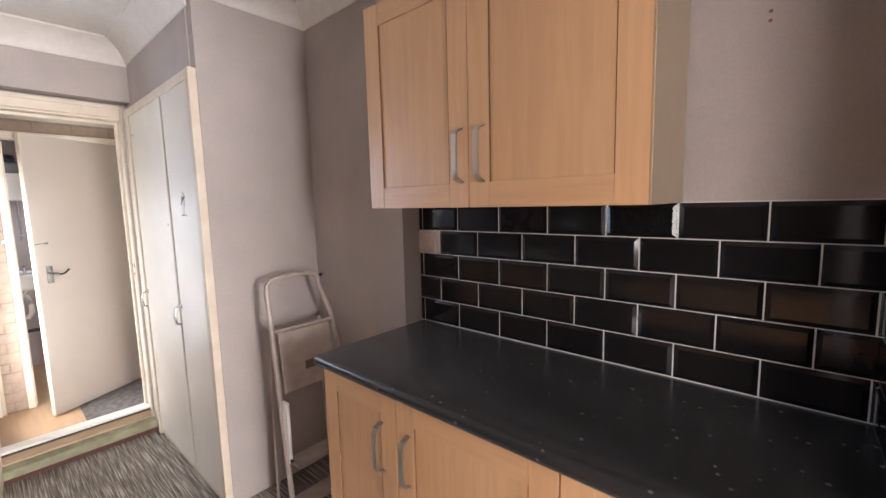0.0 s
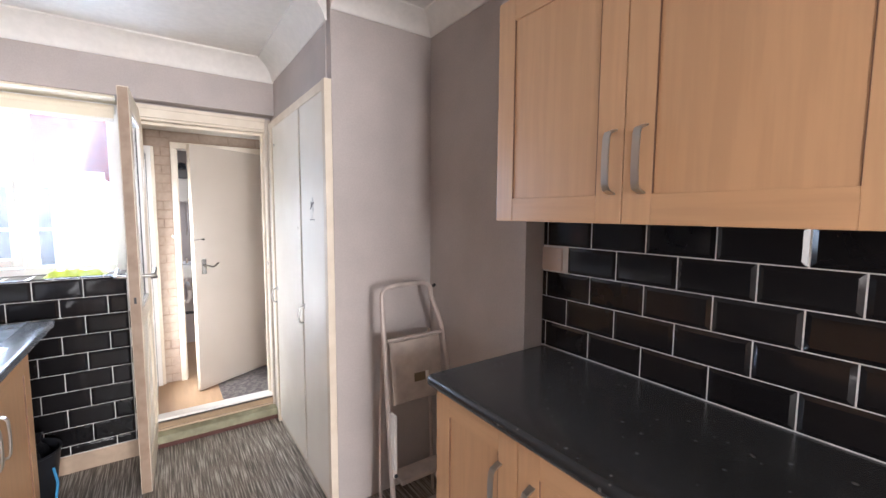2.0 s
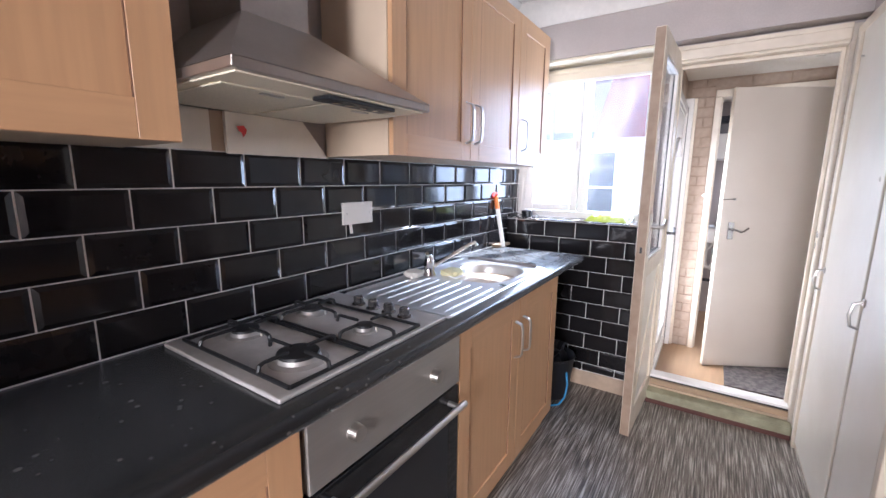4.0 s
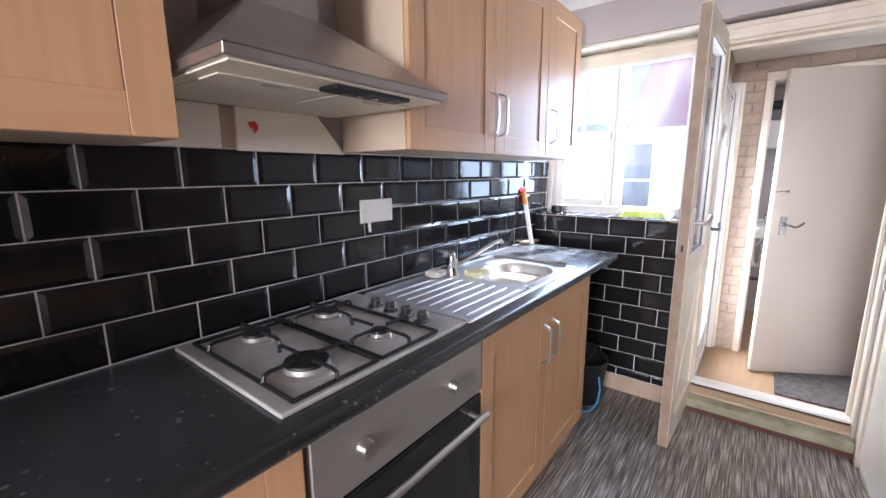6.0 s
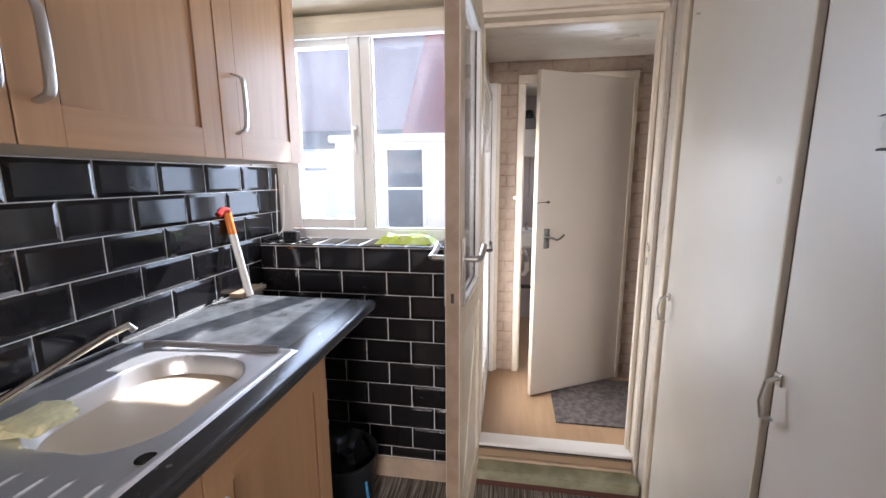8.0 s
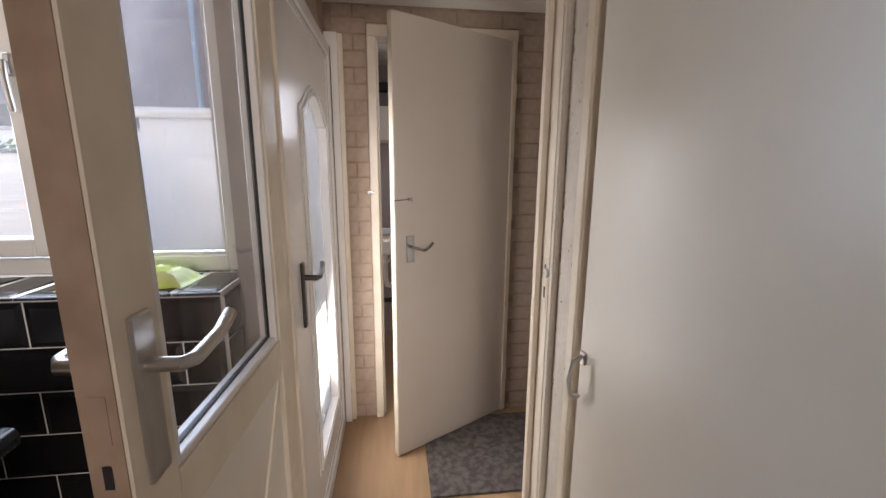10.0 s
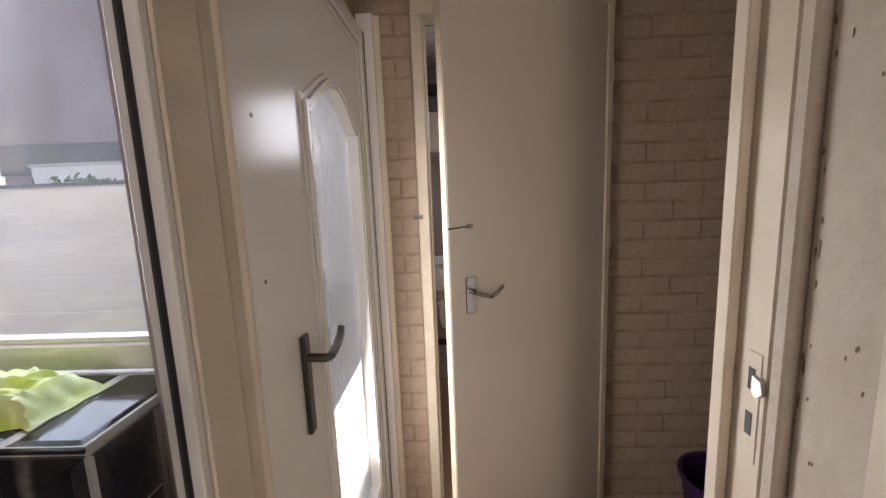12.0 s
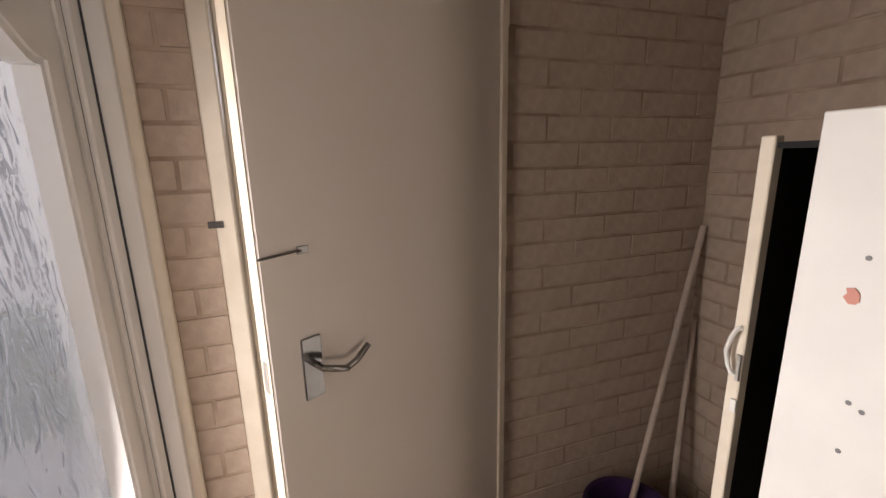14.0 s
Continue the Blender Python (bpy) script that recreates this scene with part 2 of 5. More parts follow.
def striped_floor():
    m = mat("striped_vinyl_floor", (0.2, 0.19, 0.18), 0.38, bump=0.1, grain_scale=50, scale=5)
    nt = m.node_tree
    tc, cr = nt.nodes.new("ShaderNodeTexCoord"), nt.nodes.new("ShaderNodeValToRGB")
    mp = nt.nodes.new("ShaderNodeMapping")
    mp.inputs["Scale"].default_value = (165, 4.5, 1)
    n1 = nt.nodes.new("ShaderNodeTexNoise")
    n1.inputs["Scale"].default_value, n1.inputs["Detail"].default_value, n1.inputs["Roughness"].default_value = 1.0, 3, 0.6
    nt.links.new(tc.outputs["Object"], mp.inputs[0])
    nt.links.new(mp.outputs[0], n1.inputs["Vector"])
    nt.links.new(n1.outputs[0], cr.inputs[0])
    e = cr.color_ramp.elements
    e[0].position, e[0].color = 0.36, (0.055, 0.045, 0.038, 1)
    e[1].position, e[1].color = 0.66, (0.50, 0.47, 0.42, 1)
    mid = e.new(0.5)
    mid.color = (0.17, 0.145, 0.12, 1)
    nt.links.new(cr.outputs[0], nt.nodes["Principled BSDF"].inputs["Base Color"])
    return m


FLOORM = striped_floor()
LAMIN = mat("wood_laminate_floor", (0.42, 0.27, 0.15), 0.45, spots=0.4, scale=4, second=(0.28, 0.17, 0.09), grain=0.25, grain_scale=30, stretch=(1, 0.1, 1), bump=0.1)
BRICKP = mat("painted_brick", (0.45, 0.35, 0.27), 0.72, spots=0.7, scale=5, second=(0.35, 0.25, 0.18), grain=0.2, grain_scale=35, bump=0.8, vary=0.03)
MORTAR = mat("painted_mortar", (0.42, 0.325, 0.245), 0.85, spots=0.9, scale=9, second=(0.27, 0.19, 0.14), bump=0.6)
MATM = mat("dark_door_mat", (0.075, 0.062, 0.058), 0.95, spots=0.8, scale=34, second=(0.17, 0.145, 0.13), bump=1.0, grain_scale=300)

# ---- mesh helpers ----


def box(x0, x1, y0, y1, z0, z1, bevel=0.0, seg=1, bm=None):
    bm = bm or bmesh.new()
    r = bmesh.ops.create_cube(bm, size=1.0)
    vs = r["verts"]
    bmesh.ops.scale(bm, vec=(x1 - x0, y1 - y0, z1 - z0), verts=vs)
    bmesh.ops.translate(bm, vec=((x0 + x1) / 2, (y0 + y1) / 2, (z0 + z1) / 2), verts=vs)
    if bevel:
        es = list({e for v in vs for e in v.link_edges})
        bmesh.ops.bevel(bm, geom=es, offset=bevel, segments=seg, affect="EDGES", profile=0.5)
    return bm


def cyl(p, q, r, r2=None, n=16, bm=None, cap=True):
    bm = bm or bmesh.new()
    p, q = Vector(p), Vector(q)
    d = q - p
    m = Matrix.Translation((p + q) / 2) @ d.to_track_quat("Z", "Y").to_matrix().to_4x4()
    bmesh.ops.create_cone(bm, cap_ends=cap, segments=n, radius1=r, radius2=r if r2 is None else r2, depth=d.length, matrix=m)
    return bm


def tube(points, r, n=8, bm=None, flat=1.0):
    """A round bar through points."""
    bm = bm or bmesh.new()
    pts = [Vector(p) for p in points]
    rings, side = [], None
    for i, p in enumerate(pts):
        d = (pts[min(i + 1, len(pts) - 1)] - pts[max(i - 1, 0)]).normalized()
        if side is None:
            side = d.orthogonal().normalized()
        side = (side - d * side.dot(d)).normalized()
        up = d.cross(side)
        rings.append([bm.verts.new(p + (side * math.cos(2 * math.pi * k / n) * flat + up * math.sin(2 * math.pi * k / n)) * r) for k in range(n)])
    for a, b in zip(rings, rings[1:]):
        for k in range(n):
            bm.faces.new((a[k], a[(k + 1) % n], b[(k + 1) % n], b[k]))
    bm.faces.new(rings[0][::-1])
    bm.faces.new(rings[-1])
    return bm


def lathe(profile, n=28, bm=None, centre=(0, 0, 0)):
    bm = bm or bmesh.new()
    cx, cy, cz = centre
    rings = [[bm.verts.new((cx + r * math.cos(2 * math.pi * k / n), cy + r * math.sin(2 * math.pi * k / n), cz + z)) for k in range(n)] for r, z in profile]
    for a, b in zip(rings, rings[1:]):
        for k in range(n):
            bm.faces.new((a[k], a[(k + 1) % n], b[(k + 1) % n], b[k]))
    return bm


def prism(outline, axis, a, b, bm=None):
    """An outline of 2D points pushed along an axis from a to b."""
    bm = bm or bmesh.new()

    def put(u, v, w):
        return {"x": (w, u, v), "y": (u, w, v), "z": (u, v, w)}[axis]
    lo = [bm.verts.new(put(u, v, a)) for u, v in outline]
    hi = [bm.verts.new(put(u, v, b)) for u, v in outline]
    n = len(lo)
    for k in range(n):
        bm.faces.new((lo[k], lo[(k + 1) % n], hi[(k + 1) % n], hi[k]))
    bm.faces.new(lo[::-1])
    bm.faces.new(hi)
    return bm


def world_of(ob):
    return ob.matrix_basis.copy() if ob.parent is None else world_of(ob.parent) @ ob.matrix_parent_inverse @ ob.matrix_basis


def part(name, bm, material, parent=None, label="", smooth=False, kind=""):
    bmesh.ops.recalc_face_normals(bm, faces=bm.faces)
    me = bpy.data.meshes.new(name)
    bm.to_mesh(me)
    bm.free()
    me.materials.append(material)
    if smooth:
        me.shade_smooth()
        me.set_sharp_from_angle(angle=radians(35))
    ob = new(name, me)
    if parent:
        ob.parent = parent
        ob.matrix_parent_inverse = world_of(parent).inverted()
    return tagged(ob, label=label, kind=kind)


def thing(name, at, label, category, group=""):
    ob = new(name)
    ob.matrix_basis = Matrix.Translation(at)
    ob.empty_display_size = 0.05
    return tagged(ob, label, category, group)


def wall(name, boxes, material, label, category="wall"):
    bm = bmesh.new()
    for b in boxes:
        box(*b, bm=bm)
    ob = part(name, bm, material)
    return tagged(ob, label, category, kind="structure")


# ---- sizes ----
LX, RX, NY, CZ = -0.984, 1.38, -0.195, 2.43
EY, WY = 3.08, 3.27          # face of the end wall, window plane
PF, PB, PC = -0.03, 4.31, 2.13   # porch floor, back wall, ceiling
ROW, PITCH = 0.1035, 0.2035

# ---- structure ----
floor = wall("floor", [(-2.2, 2.2, -3.2, 3.26, -0.1, 0.0)], FLOORM, "grey and brown striped vinyl kitchen floor", "floor")
porch_floor = wall("floor_porch", [(-0.12, 1.899, 3.262, 5.6, -0.15, PF)], LAMIN, "worn brown wood laminate porch floor", "floor")
ceiling = wall("ceiling", [(-2.2, 2.2, -3.2, 3.33, CZ, CZ + 0.12)], CEIL, "white textured kitchen ceiling", "ceiling")
wall_left = wall("wall_left", [(LX - 0.2, LX - 0.01, NY, 3.33, -0.1, CZ)], WALL, "grey-beige painted wall with black tiled splashback")
wall_right = wall("wall_right", [(RX + 0.01, RX + 0.2, NY, 1.27, 0, CZ), (1.27, 1.58, 1.27, 1.97, 0, CZ)], WALL, "grey-beige painted wall with a stepped nib")
wall_near = wall("wall_near", [(0.80, RX + 0.2, NY - 0.12, NY - 0.01, 0, CZ), (LX - 0.2, -0.42, NY - 0.12, NY - 0.01, 0, CZ), (-0.42, 0.80, NY - 0.12, NY - 0.01, 2.1, CZ)], WALL, "grey-beige painted wall round an open doorway")
wall_cupboard = wall("wall_cupboard", [(0.74, 1.27, 1.97, 2.03, 0, CZ), (0.735, 0.80, 2.03, 3.2, 2.03, CZ)], WALL, "grey-beige painted side of the built-in cupboard")
wall_end = wall("wall_end", [(LX - 0.2, -0.10, EY + 0.01, WY + 0.06, 0, 1.08), (LX - 0.2, -0.10, EY, WY + 0.06, 2.10, CZ),
                             (-0.10, -0.004, 3.19, 3.262, 0, CZ), (-0.10, -0.032, 3.262, 3.296, 0, CZ), (0.0, 0.735, 3.19, 3.256, 2.08, CZ), (0.735, 1.75, 3.19, 3.256, -0.1, CZ), (-0.10, 0.0, EY, 3.19, 2.10, CZ), (0.0, 0.735, EY, 3.19, 2.10, CZ),
                             (LX - 0.2, LX, EY, WY + 0.06, 1.08, 2.10)], WALL, "grey-beige painted end wall with window and doorway")
room_behind = wall("wall_behind", [(-2.2, -2.1, -3.2, NY - 0.12, 0, CZ), (2.1, 2.2, -3.2, NY - 0.12, 0, CZ), (-2.2, 2.2, -3.2, -3.1, 0, CZ), (-2.2, LX - 0.2, NY - 0.12, NY, 0, CZ), (RX + 0.2, 2.2, NY - 0.12, NY, 0, CZ)], WALL, "plain painted walls of the room behind")

COVE = [(0, 0), (0.108, 0), (0.106, -0.008), (0.086, -0.016), (0.062, -0.030), (0.040, -0.050), (0.023, -0.074), (0.013, -0.096), (0.011, -0.106), (0.006, -0.113), (0, -0.114)]


def coving(name, axis, at, a, b, sign, deep=1.0):
    bm = bmesh.new()
    prism([(at + sign * u, CZ + v * deep) for u, v in COVE], axis, a, b, bm)
    return tagged(part(name, bm, CEIL, smooth=True), "white curved plaster coving under the ceiling", "coving", kind="structure")


coving("trim_left", "y", LX, NY, EY, 1)
coving("trim_end", "x", EY, LX, 0.735, -1, 1.1)
coving("trim_cupboard", "y", 0.735, 2.0, EY, -1)
coving("trim_recess", "x", 1.97, 0.74, 1.27, -1, 0.66)
coving("trim_nib", "y", 1.27, 1.27, 1.97, -1, 0.66)
coving("trim_right", "y", RX, NY, 1.27, -1, 0.66)

# porch
wall_porch = wall("wall_porch_back", [(-0.12, 0.20, PB, PB + 0.11, PF, PC), (0.90, 1.699, PB, PB + 0.11, PF, PC), (0.20, 0.90, PB, PB + 0.11, 1.99, PC)], MORTAR, "cream painted brick wall of the back porch")
wall_porch_left = wall("wall_porch_left", [(-0.12, -0.03, 4.26, PB, PF, PC), (-0.12, -0.03, 3.33, 4.26, 1.926, PC)], MORTAR, "cream painted brick beside the outer door")
wall_porch_right = wall("wall_porch_right", [(1.70, 1.9, 3.2565, PB + 0.11, PF, PC)], MORTAR, "cream painted brick side wall of the porch")
ceiling_porch = wall("ceiling_porch", [(-0.12, 1.9, 3.257, 3.31, PC, PC + 0.015)] + [(-0.12, 1.9, 3.31 + 0.098 * k, 3.31 + 0.098 * k + 0.095, PC, PC + 0.015) for k in range(24)] + [(-0.12, 1.9, 3.335, 5.66, PC + 0.004, PC + 0.022)], GLOSSW, "cream boarded porch ceiling", "ceiling")
wall_wash = wall("wall_wash_room", [(-0.12, -0.02, PB + 0.11, 5.5, PF, PC), (1.5, 1.6, PB + 0.11, 5.5, PF, PC), (-0.12, 1.6, 5.5, 5.6, PF, PC)], WALL, "grey walls of the small wash room")
ground = wall("ground", [(-60, 60, 3.36, 90, -0.4, -0.18)], mat("paving", (0.55, 0.50, 0.42), 0.9, spots=0.3, scale=2, bump=0.5), "grey concrete yard paving", "ground")


# ---- kitchen units ----
LIP = mat("brown_door_lip", (0.17, 0.085, 0.045), 0.55)
ST = 0.074


def shaker_door(parent, sx, x, y0, y1, z0, z1, handle=None, hz=(0, 0)):
    """A framed door whose face looks along sx (+1 or -1) on the x axis; x is the face."""
    b = x - sx * 0.018
    xs = sorted((x, b))
    d = part("door", box(*sorted((x - sx * 0.006, b)), y0 + ST - 0.004, y1 - ST + 0.004, z0 + ST - 0.004, z1 - ST + 0.004), BEECH, parent)
    for ya, yb in ((y0, y0 + ST), (y1 - ST, y1)):
        part("stile", box(*xs, ya, yb, z0, z1, 0.0012), BEECH, d)
    for za, zb in ((z0, z0 + ST), (z1 - ST, z1)):
        part("rail", box(*xs, y0 + ST, y1 - ST, za, zb, 0.0012), BEECHH, d)
    xl = sorted((x - sx * 0.0008, x - sx * 0.0062))
    part("panel_lip", box(*xl, y0 + ST, y0 + ST + 0.002, z0 + ST, z1 - ST), LIP, d, "dark brown inner edge")
    part("panel_lip", box(*xl, y1 - ST - 0.002, y1 - ST, z0 + ST, z1 - ST), LIP, d, "dark brown inner edge")
    if handle is not None:
        bow_handle(d, x, handle, hz[0], hz[1], sx)
    return d


def bow_handle(parent, x, y, z0, z1, sx):
    n = 16
    pts = []
    for i in range(n + 1):
        u = i / n
        out = 0.031 * (1 - abs(2 * u - 1) ** 14) + 0.004 * math.sin(math.pi * u)
        pts.append((x + sx * out, y, z0 + (z1 - z0) * u))
    bm = bmesh.new()
    rings = []
    for i, p in enumerate(pts):
        a, b = Vector(pts[max(i - 1, 0)]), Vector(pts[min(i + 1, n)])
        d = (b - a).normalized()
        nrm = Vector((d.z, 0, -d.x))
        w, t = 0.0092, 0.0028
        rings.append([bm.verts.new(Vector(p) + Vector((0, s * w, 0)) + nrm * q * t) for s, q in ((-1, -1), (1, -1), (1, 0.5), (0.6, 1), (-0.6, 1), (-1, 0.5))])
    for a, b in zip(rings, rings[1:]):
        for k in range(6):
            bm.faces.new((a[k], a[(k + 1) % 6], b[(k + 1) % 6], b[k]))
    bm.faces.new(rings[0][::-1])
    bm.faces.new(rings[-1])
    return part("handle", bm, SATIN, parent, "brushed metal bow handle", smooth=True)


def unit(name, label, sx, xw, x, y0, y1, z0, z1, doors, hz, category, plinth=None, group=""):
    """A cabinet from the wall at xw to the door face x; doors: (y0, y1, handle y)."""
    t = thing(name, ((xw + x) / 2, (y0 + y1) / 2, 0 if z0 < 0.5 else z0), label, category, group)
    front = x - sx * 0.020
    part("carcass", box(*sorted((xw, front)), y0, y1, z0, z1), CARCASS, t, "pale board carcass")
    for a, b, h in doors:
        shaker_door(t, sx, x, a + 0.0015, b - 0.0015, z0 + (0.004 if z0 < 0.5 else 0), z1 - 0.003, h, hz)
    if plinth:
        part("plinth", box(*sorted((xw, x - sx * 0.05)), y0, y1, 0.0, z0 - 0.002), BEECHH, t)
    return t


G1, G2 = "beech base cabinets", "beech wall cabinets"
B = "light beech shaker "
unit("base_cabinet", B + "base cabinet under the worktop beside the oven", 1, LX + 0.01, -0.405, NY + 0.005, 0.89, 0.10, 0.870, [(NY + 0.01, 0.37, 0.32), (0.37, 0.885, 0.42)], (0.62, 0.78), "cabinet", True, G1)
unit("base_cabinet", B + "double base cabinet under the steel sink", 1, LX + 0.01, -0.405, 1.50, 2.49, 0.10, 0.870, [(1.50, 1.995, 1.952), (1.995, 2.49, 2.038)], (0.615, 0.775), "cabinet", True, G1)
unit("base_cabinet", B + "base cabinet with two doors beside the stepladder recess", -1, RX - 0.01, 0.83, 0.33, 1.245, 0.10, 0.870, [(0.33, 0.858, 0.803), (0.858, 1.245, 0.925)], (0.605, 0.765), "cabinet", True, G1)
unit("base_cabinet", B + "single base cabinet beside the doorway wall", -1, RX - 0.01, 0.83, NY + 0.005, 0.328, 0.10, 0.870, [(NY + 0.01, 0.328, 0.28)], (0.605, 0.765), "cabinet", True, G1)
unit("wall_cabinet", B + "double wall cabinet above the steel sink drainer", 1, LX + 0.002, -0.66, 1.478, 2.478, 1.436, 2.18, [(1.478, 1.987, 1.951), (1.987, 2.478, 2.025)], (1.508, 1.672), "cabinet", None, G2)
unit("wall_cabinet", B + "single wall cabinet beside the kitchen window", 1, LX + 0.002, -0.66, 2.48, 2.91, 1.436, 2.18, [(2.48, 2.91, 2.54)], (1.508, 1.672), "cabinet", None, G2)
unit("wall_cabinet", B + "wall cabinet beside the cooker hood", 1, LX + 0.002, -0.66, 0.0, 0.838, 1.428, 2.18, [(0.0, 0.42, 0.38), (0.42, 0.838, 0.46)], (1.508, 1.672), "cabinet", None, G2)
unit("wall_cabinet", B + "double wall cabinet above black tiles and worktop", -1, RX - 0.002, 1.04, 0.222, 1.192, 1.432, 2.145, [(0.222, 0.725, 0.673), (0.725, 1.192, 0.752)], (1.508, 1.668), "cabinet", None, G2)

# ---- worktops ----


def nose(x, sx, z0, z1):
    """Outline of a rounded worktop front in x and z, from 0.10 behind the front to the front."""
    r, zm = 0.016, (z0 + z1) / 2
    pts = [(x - sx * 0.10, z0), (x - sx * r, z0)]
    pts += [(x - sx * r * (1 - math.cos(a)), zm + (z1 - zm) * math.sin(a)) for a in [radians(v) for v in (-60, -30, 0, 30, 60)]]
    return pts + [(x - sx * r, z1), (x - sx * 0.10, z1)]


def xz_prism(outline, a, b, bm):
    lo = [bm.verts.new((u, a, v)) for u, v in outline]
    hi = [bm.verts.new((u, b, v)) for u, v in outline]
    n = len(lo)
    for k in range(n):
        bm.faces.new((lo[k], lo[(k + 1) % n], hi[(k + 1) % n], hi[k]))
    bm.faces.new(lo[::-1])
    bm.faces.new(hi)


bm = bmesh.new()
xz_prism(nose(-0.384, 1, 0.872, 0.912), NY, 2.895, bm)
wt = thing("worktop", (-0.68, 1.4, 0.872), "long black speckled laminate worktop holding hob and sink", "worktop")
part("front_edge", bm, WORKTOP, wt, smooth=True)
bm = bmesh.new()
box(LX + 0.002, -0.484, NY, 1.945, 0.872, 0.912, bm=bm)
box(LX + 0.002, -0.81, 1.945, 2.345, 0.872, 0.912, bm=bm)
part("top", bm, WORKTOP, wt)
part("top_end", box(LX + 0.002, -0.484, 2.345, 2.895, 0.872, 0.912), SUNLIT_TOP, wt, "black laminate with a paler colour for the sunlit end")
bm = bmesh.new()
xz_prism(nose(0.80, -1, 0.872, 0.912), NY, 1.257, bm)
wt = thing("worktop", (1.09, 0.55, 0.872), "short black speckled laminate worktop, bare, beside the stepladder", "worktop")
part("front_edge", bm, WORKTOP, wt, smooth=True)
part("top", box(0.90, RX - 0.002, NY, 1.257, 0.872, 0.912), WORKTOP, wt)

# ---- sink ----


def rrect(u, v, hu, hv, r):
    """Signed distance to a rounded rectangle."""
    du, dv = abs(u) - hu + r, abs(v) - hv + r
    return math.hypot(max(du, 0), max(dv, 0)) + min(max(du, dv), 0) - r


def smooth01(t):
    t = min(max(t, 0), 1)
    return t * t * (3 - 2 * t)


SX0, SX1, SY0, SY1 = -0.93, -0.442, 1.49, 2.41
sink = thing("sink", ((SX0 + SX1) / 2, (SY0 + SY1) / 2, 0.912), "stainless steel sink with ribbed drainer set in black worktop", "sink")
bm = bmesh.new()
nu, nv = 216, 150
rows = []
for i in range(nv + 1):
    y = SY0 + (SY1 - SY0) * i / nv
    row = []
    for j in range(nu + 1):
        x = SX0 + (SX1 - SX0) * j / nu
        edge = -rrect(x - (SX0 + SX1) / 2, y - (SY0 + SY1) / 2, (SX1 - SX0) / 2, (SY1 - SY0) / 2, 0.02)
        z = 0.9135 + 0.006 * smooth01(edge / 0.006) - 0.005 * smooth01((edge - 0.014) / 0.014)
        dbowl = -rrect(x + 0.652, y - 2.145, 0.152, 0.192, 0.12)
        z -= 0.150 * smooth01((dbowl + 0.004) / 0.055) ** 0.8 if dbowl > -0.004 else 0
        if 1.53 < y < 1.90:
            k = (x - SX0 - 0.05) / 0.052
            f = abs((k - math.floor(k)) - 0.5) * 0.052
            if 0 <= k < 8:
                z += 0.0036 * smooth01(1 - f / 0.0040) * smooth01((y - 1.53) / 0.015) * smooth01((1.90 - y) / 0.015)
        row.append(bm.verts.new((x, y, z)))
    rows.append(row)
for a, b in zip(rows, rows[1:]):
    for j in range(nu):
        bm.faces.new((a[j], a[j + 1], b[j + 1], b[j]))
SINKM = mat("sink_steel", (0.78, 0.78, 0.79), 0.33, metal=0.72, spots=0.15, scale=9, second=(0.52, 0.51, 0.50))
part("bowl_and_drainer", bm, SINKM, sink, smooth=True)
part("waste", lathe([(0.001, 0.771), (0.03, 0.771), (0.036, 0.769), (0.038, 0.764)], 24, centre=(-0.652, 2.145, 0)), CHROME, sink, "chrome waste ring", smooth=True)
part("overflow_disc", cyl((-0.470, 1.955, 0.9145), (-0.470, 1.955, 0.9185), 0.017, n=20), CHROME, sink)

tap = thing("tap", (-0.845, 1.945, 0.917), "chrome mixer tap with long thin spout behind the sink", "tap")
part("body", lathe([(0.0, 0.078), (0.016, 0.077), (0.024, 0.069), (0.025, 0.04), (0.026, 0.02), (0.031, 0.006), (0.033, 0.0)], 24, centre=(-0.845, 1.945, 0.915)), CHROME, tap, smooth=True)
part("spout", tube([(-0.845, 1.955, 0.945), (-0.82, 2.02, 0.972), (-0.785, 2.11, 1.012), (-0.762, 2.17, 1.036), (-0.748, 2.205, 1.045), (-0.744, 2.215, 1.030)], 0.0095, 12), CHROME, tap, smooth=True)
part("lever", tube([(-0.845, 1.945, 0.992), (-0.842, 1.93, 1.008), (-0.835, 1.915, 1.022)], 0.009, 10), CHROME, tap, smooth=True)
part("lever_cap", lathe([(0.0, 0.03), (0.012, 0.027), (0.018, 0.015), (0.02, 0.0)], 20, centre=(-0.845, 1.945, 0.986)), CHROME, tap, smooth=True)


def lump(name, centre, size, material, label, category, seed, rough=0.25, n=3):
    bm = bmesh.new()
    bmesh.ops.create_icosphere(bm, subdivisions=n, radius=1)
    for v in bm.verts:
        q = v.co.copy()
        q = Vector([math.copysign(abs(c) ** 0.6, c) for c in q])
        q *= 1 + rough * noise.noise(v.co * 2.3 + Vector((seed, 0, 0)))
        v.co = Vector((q.x * size[0], q.y * size[1], max(q.z, -0.8) * size[2])) + Vector(centre)
    return tagged(part(name, bm, material, smooth=True), label, category)


CLOTH = mat("white_cloth", (0.75, 0.72, 0.66), 0.9, spots=0.3, scale=30, bump=0.6)
SPONGE = mat("yellow_sponge", (0.78, 0.74, 0.45), 0.95, spots=0.3, scale=60, bump=0.9)
lump("sponge", (-0.872, 1.865, 0.932), (0.035, 0.045, 0.017), CLOTH, "white sponge on the drainer beside the tap", "sponge", 3, 0.3)
lump("sponge", (-0.760, 2.012, 0.926), (0.045, 0.05, 0.016), SPONGE, "pale yellow sponge on the corner of the sink", "sponge", 8, 0.25)
GREYR = mat("grey_rubber", (0.16, 0.15, 0.15), 0.4)
